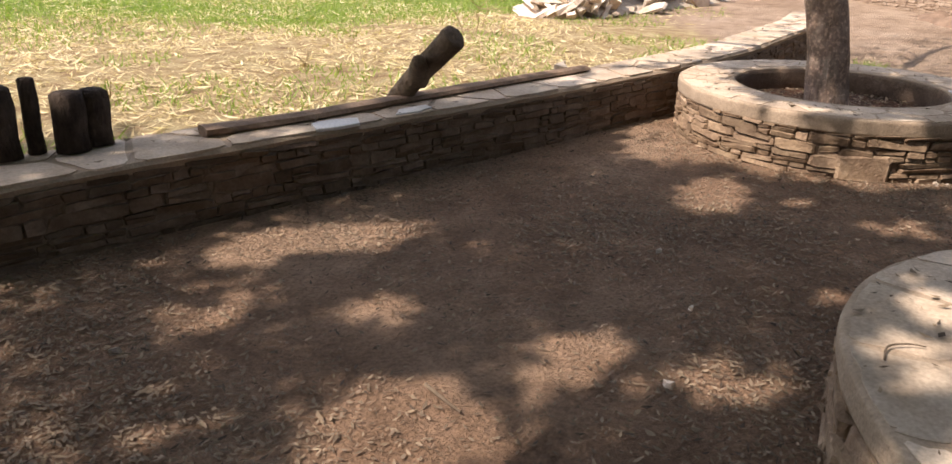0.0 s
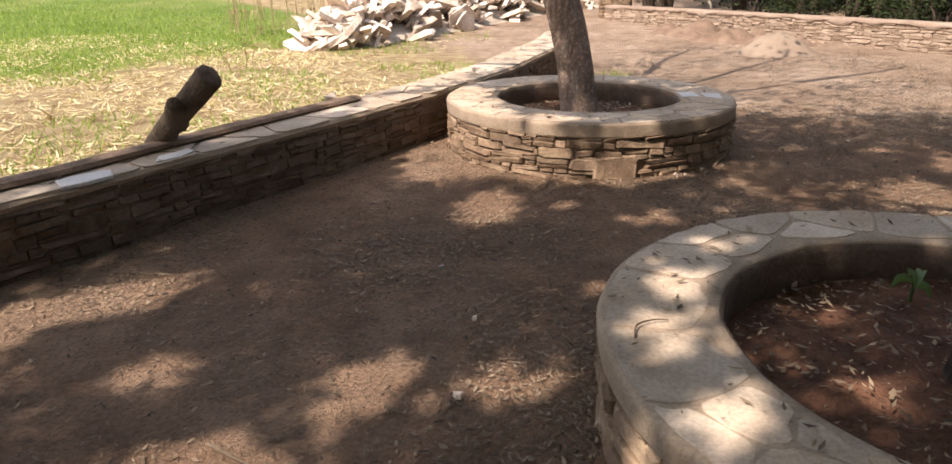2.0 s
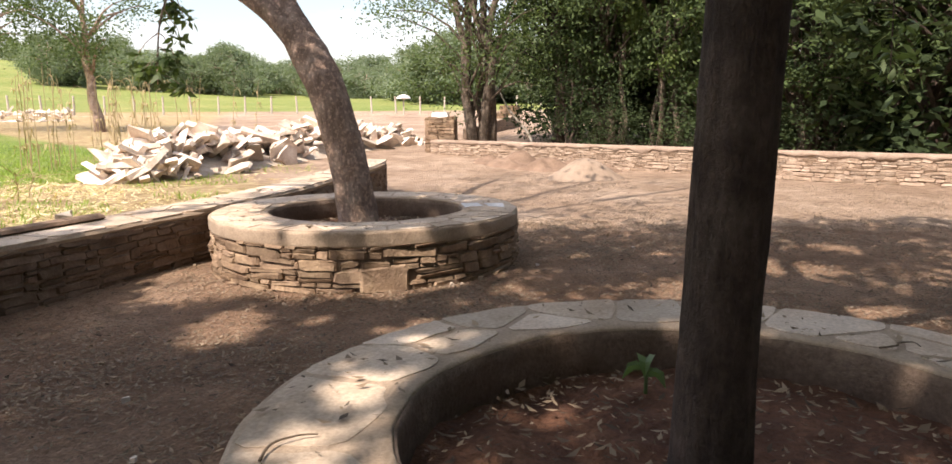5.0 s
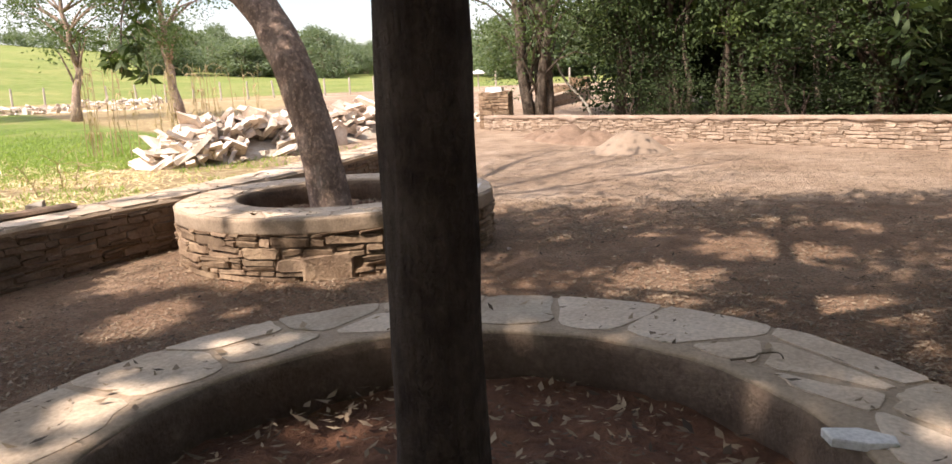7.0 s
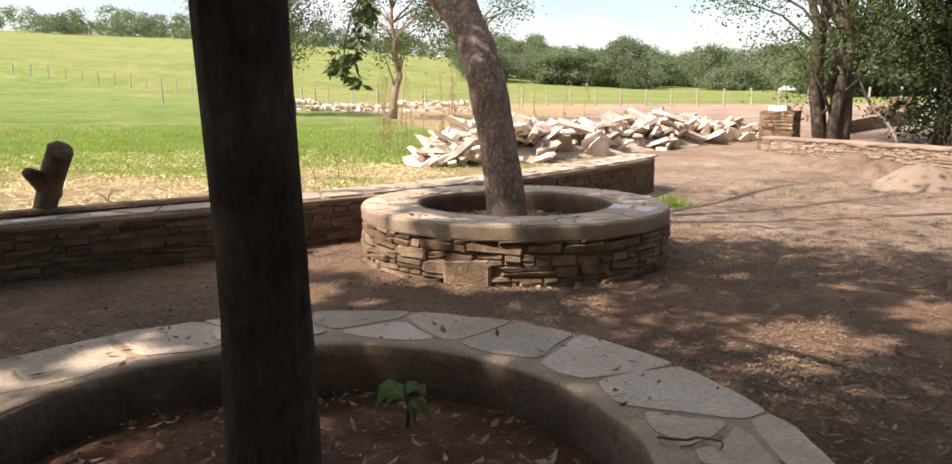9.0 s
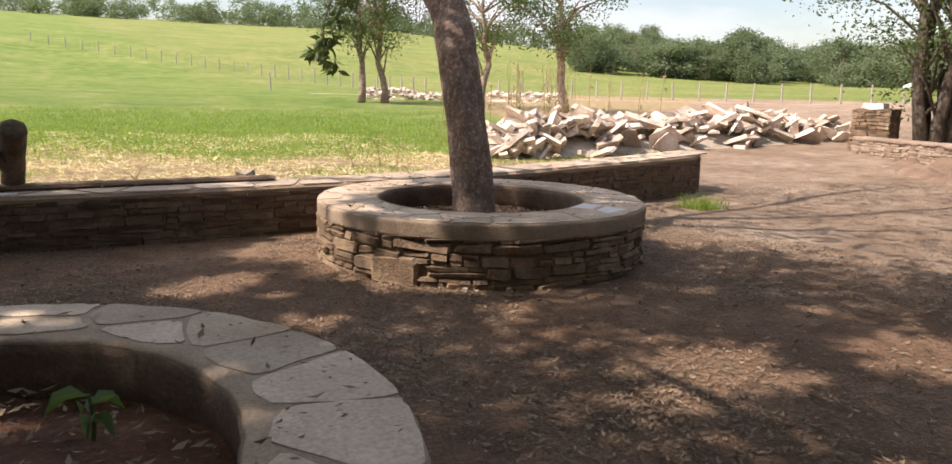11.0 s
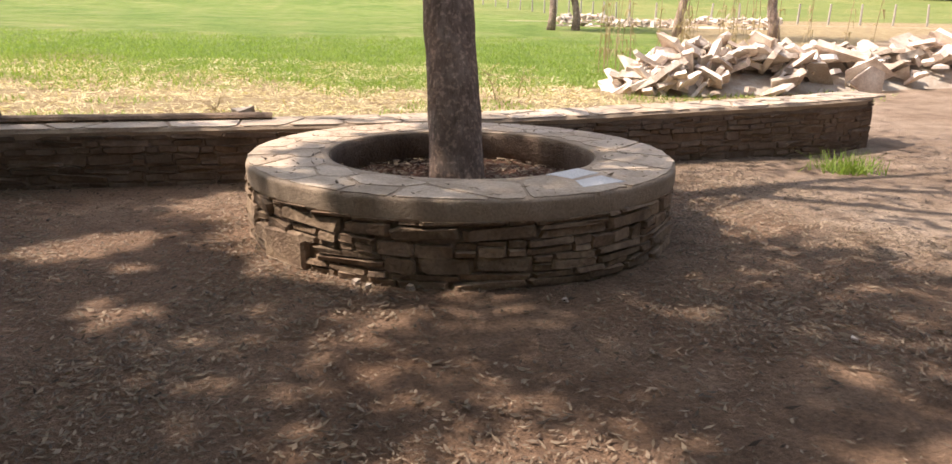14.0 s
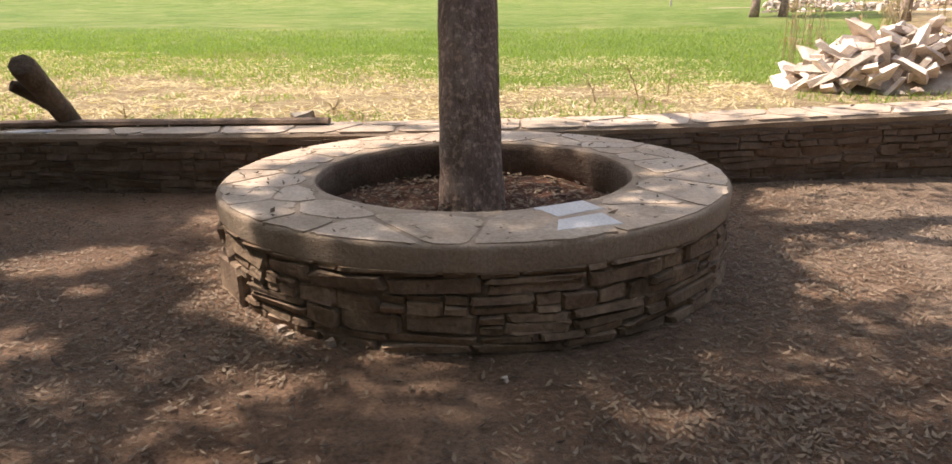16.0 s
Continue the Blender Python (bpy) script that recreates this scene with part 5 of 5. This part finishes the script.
def near_green(x, y, r2):
    edge = 10.5 - 0.10 * x - 5 * noise1(x, y, 0.25)
    patch = noise1(x + 9, y, 0.6) > -0.04
    if r2.random() > 1.25 - max(0, y - 10) / 14 or (y < 9 and r2.random() < 0.25):
        return False
    return in_field(x, y, r2) and (y > edge - 2 * r2.random() or (patch and r2.random() < 0.5)) and x < 4 + 6 * r2.random()


pts, r2 = scatter(96000, -22, 10, 1.4, 26, near_green, 303)
tagged(quads("field_grass", upright(pts, r2, (0.03, 0.11), 0.02, 0.6), GRASS), "short green grass growing over the field", "grass", kind="stuff")

# tuft at the wall's end
r2 = np.random.default_rng(304)
tp = np.stack([r2.normal(size=260) * 0.15, r2.normal(size=260) * 0.11, np.zeros(260)], 1)
tuft = quads("grass_tuft", upright(tp, r2, (0.06, 0.23), 0.014, 0.55), GRASS)
tuft.location = (3.95, 1.55, land(3.95, 1.55) - 0.01)
tagged(tuft, "bright green grass tuft at the wall foot", "grass tuft")


# small plant in the near planter
plant = empty("seedling", -2.80, -3.20, 0.22)
stem = mesh_ob("stem", *tube([(0, 0, -0.03), (0.01, 0, 0.08), (0.0, 0.01, 0.16)], [0.008, 0.007, 0.005], 6), LEAF, plant)
for k, (a, l, z) in enumerate(((0.3, 0.1, 0.13), (1.9, 0.09, 0.11), (3.3, 0.12, 0.16), (4.6, 0.08, 0.09), (5.5, 0.09, 0.08))):
    d, s = Vector((math.cos(a), math.sin(a), 0)), Vector((-math.sin(a), math.cos(a), 0))
    p = Vector((0, 0, z))
    v = [p, p + d * l * 0.35 + s * l * 0.28 + Vector((0, 0, 0.03)), p + d * l * 0.75 + s * l * 0.2 + Vector((0, 0, 0.02)), p + d * l - Vector((0, 0, 0.04)), p + d * l * 0.75 - s * l * 0.2 + Vector((0, 0, 0.02)), p + d * l * 0.35 - s * l * 0.28 + Vector((0, 0, 0.03)), p + d * l * 0.5]
    mesh_ob("leaf", v, [(0, 1, 6), (1, 2, 6), (2, 3, 6), (3, 4, 6), (4, 5, 6), (5, 0, 6)], LEAF_BRIGHT, stem)
tagged(plant, "small broad-leaved green seedling in the planter soil", "seedling")

# leaf bits on the rims and in the planters
rim = []
r2 = np.random.default_rng(305)
for (cx, cy), ro, ri, top, soil in ((A, A_OUT, A_IN, A_TOP, 0.24), (B, B_OUT, B_IN, B_TOP, 0.22)):
    for _ in range(240):
        a, r = r2.uniform(0, 6.283), r2.uniform(ri + 0.04, ro - 0.04)
        rim.append((cx + r * math.cos(a), cy + r * math.sin(a), top + 0.012))
    for _ in range(2600 if soil > 0.23 else 1300):
        a, r = r2.uniform(0, 6.283), ri * math.sqrt(r2.random()) * 0.96
        rim.append((cx + r * math.cos(a), cy + r * math.sin(a), soil + 0.03))
for _ in range(260):
    x = r2.uniform(-7, 5)
    rim.append((x, wall_y(x) + r2.uniform(0.05, 0.5), 0.46 + 0.05 * max(0, x) / 5))
tagged(quads("rim_leaves", lying(np.array(rim), r2, (0.02, 0.065), 0.34, 0.004), LITTER), "small dark dead leaves lying on rims and soil", "leaf litter", kind="stuff")


def twig(name, pts, r, label):
    ob = mesh_ob(name, *tube(smooth_line(pts), list(np.linspace(r, r * 0.5, 5 * (len(pts) - 1) + 1)), 6), WOOD_OLD)
    return tagged(ob, label, "twig")


twig("twig", [(-4.12, -2.50, 0.425), (-4.04, -2.47, 0.43), (-3.97, -2.50, 0.43), (-3.93, -2.54, 0.425)], 0.0045, "thin crooked dry twig lying on the planter rim")
twig("twig", [(-2.47, -3.99, 0.425), (-2.43, -4.05, 0.43), (-2.39, -4.06, 0.43), (-2.36, -4.11, 0.43), (-2.39, -4.13, 0.425)], 0.0045, "thin hooked dry twig lying on the planter rim")
twig("stick", [(-5.04, -1.28, 0.012), (-5.04, -1.39, 0.015), (-5.03, -1.50, 0.012)], 0.009, "short pale stick lying on the bare soil")


def pebble(x, y, s, k):
    ob = piece("pebble", SLABS[k], pose(x, y, land(x, y) + 0.2 * s, 8, -6, 40 * k) @ Matrix.Diagonal((s, s * 0.8, s * 0.4, 1)), None)
    return tagged(ob, "small pale stone chip lying on the soil", "pebble", "stone chips")


for k, (x, y, s) in enumerate(((-0.42, -1.42, 0.075), (-0.62, -1.36, 0.05), (-0.68, -1.30, 0.06), (-3.68, -1.49, 0.05), (-4.25, -1.82, 0.06), (-3.27, -0.94, 0.05), (-5.95, -0.35, 0.07), (0.3, -1.62, 0.04), (1.4, -2.2, 0.05), (-1.6, -1.9, 0.04), (2.3, -3.1, 0.06))):
    pebble(x, y, s, k)


# stone at the plank's end, dry weeds in the straw, a pole propped in the multi-stemmed tree
end_stone = piece("loose_stone", SLABS[7], pose(-1.66, 1.63, 0.485, 6, -8, 25) @ Matrix.Diagonal((0.24, 0.16, 0.075, 1)), None)
tagged(end_stone, "loose rough stone lying on the wall top", "stone")


def dry_weed(x, y, size, seed):
    """A dead, much-branched weed that leans over the straw."""
    r2 = np.random.default_rng(seed)
    root = empty("dry_weed", x, y, land(x, y))
    tip = Vector((r2.normal() * 0.3, r2.normal() * 0.2, 0.55)) * size
    main = bent((0, 0, -0.04), tip, 0.05 * size, 6, seed)
    stem = mesh_ob("stem", *tube(main, list(np.linspace(0.011, 0.004, 7)), 6), DRY, root)
    for k in range(9):
        p = main[int(r2.integers(1, 6))]
        q = p + Vector((r2.normal() * 0.25, r2.normal() * 0.25, r2.uniform(-0.1, 0.3))) * size
        q.z = max(q.z, 0.02)
        mesh_ob("branch", *tube(bent(p, q, 0.04 * size, 4, seed + k), [0.006, 0.005, 0.0045, 0.004, 0.003], 5), DRY, stem)
    return tagged(root, "dead branching weed standing in the straw", "weed", "dry weeds")


for k, (x, y, size) in enumerate(((1.5, 7.15, 0.9), (0.86, 6.6, 0.8), (1.95, 7.6, 0.7), (-2.6, 5.2, 0.5), (-5.0, 4.4, 0.45))):
    dry_weed(x, y, size, 400 + k)

pole = mesh_ob("propped_pole", *tube(bent((15.6, 3.95, 0.05), (15.3, 5.6, 2.5), 0.08, 8, 5), list(np.linspace(0.05, 0.03, 9)), 8, 0.05, 5), WOOD_POST, smooth=True)
tagged(pole, "pale bare pole propped against the tree", "pole")
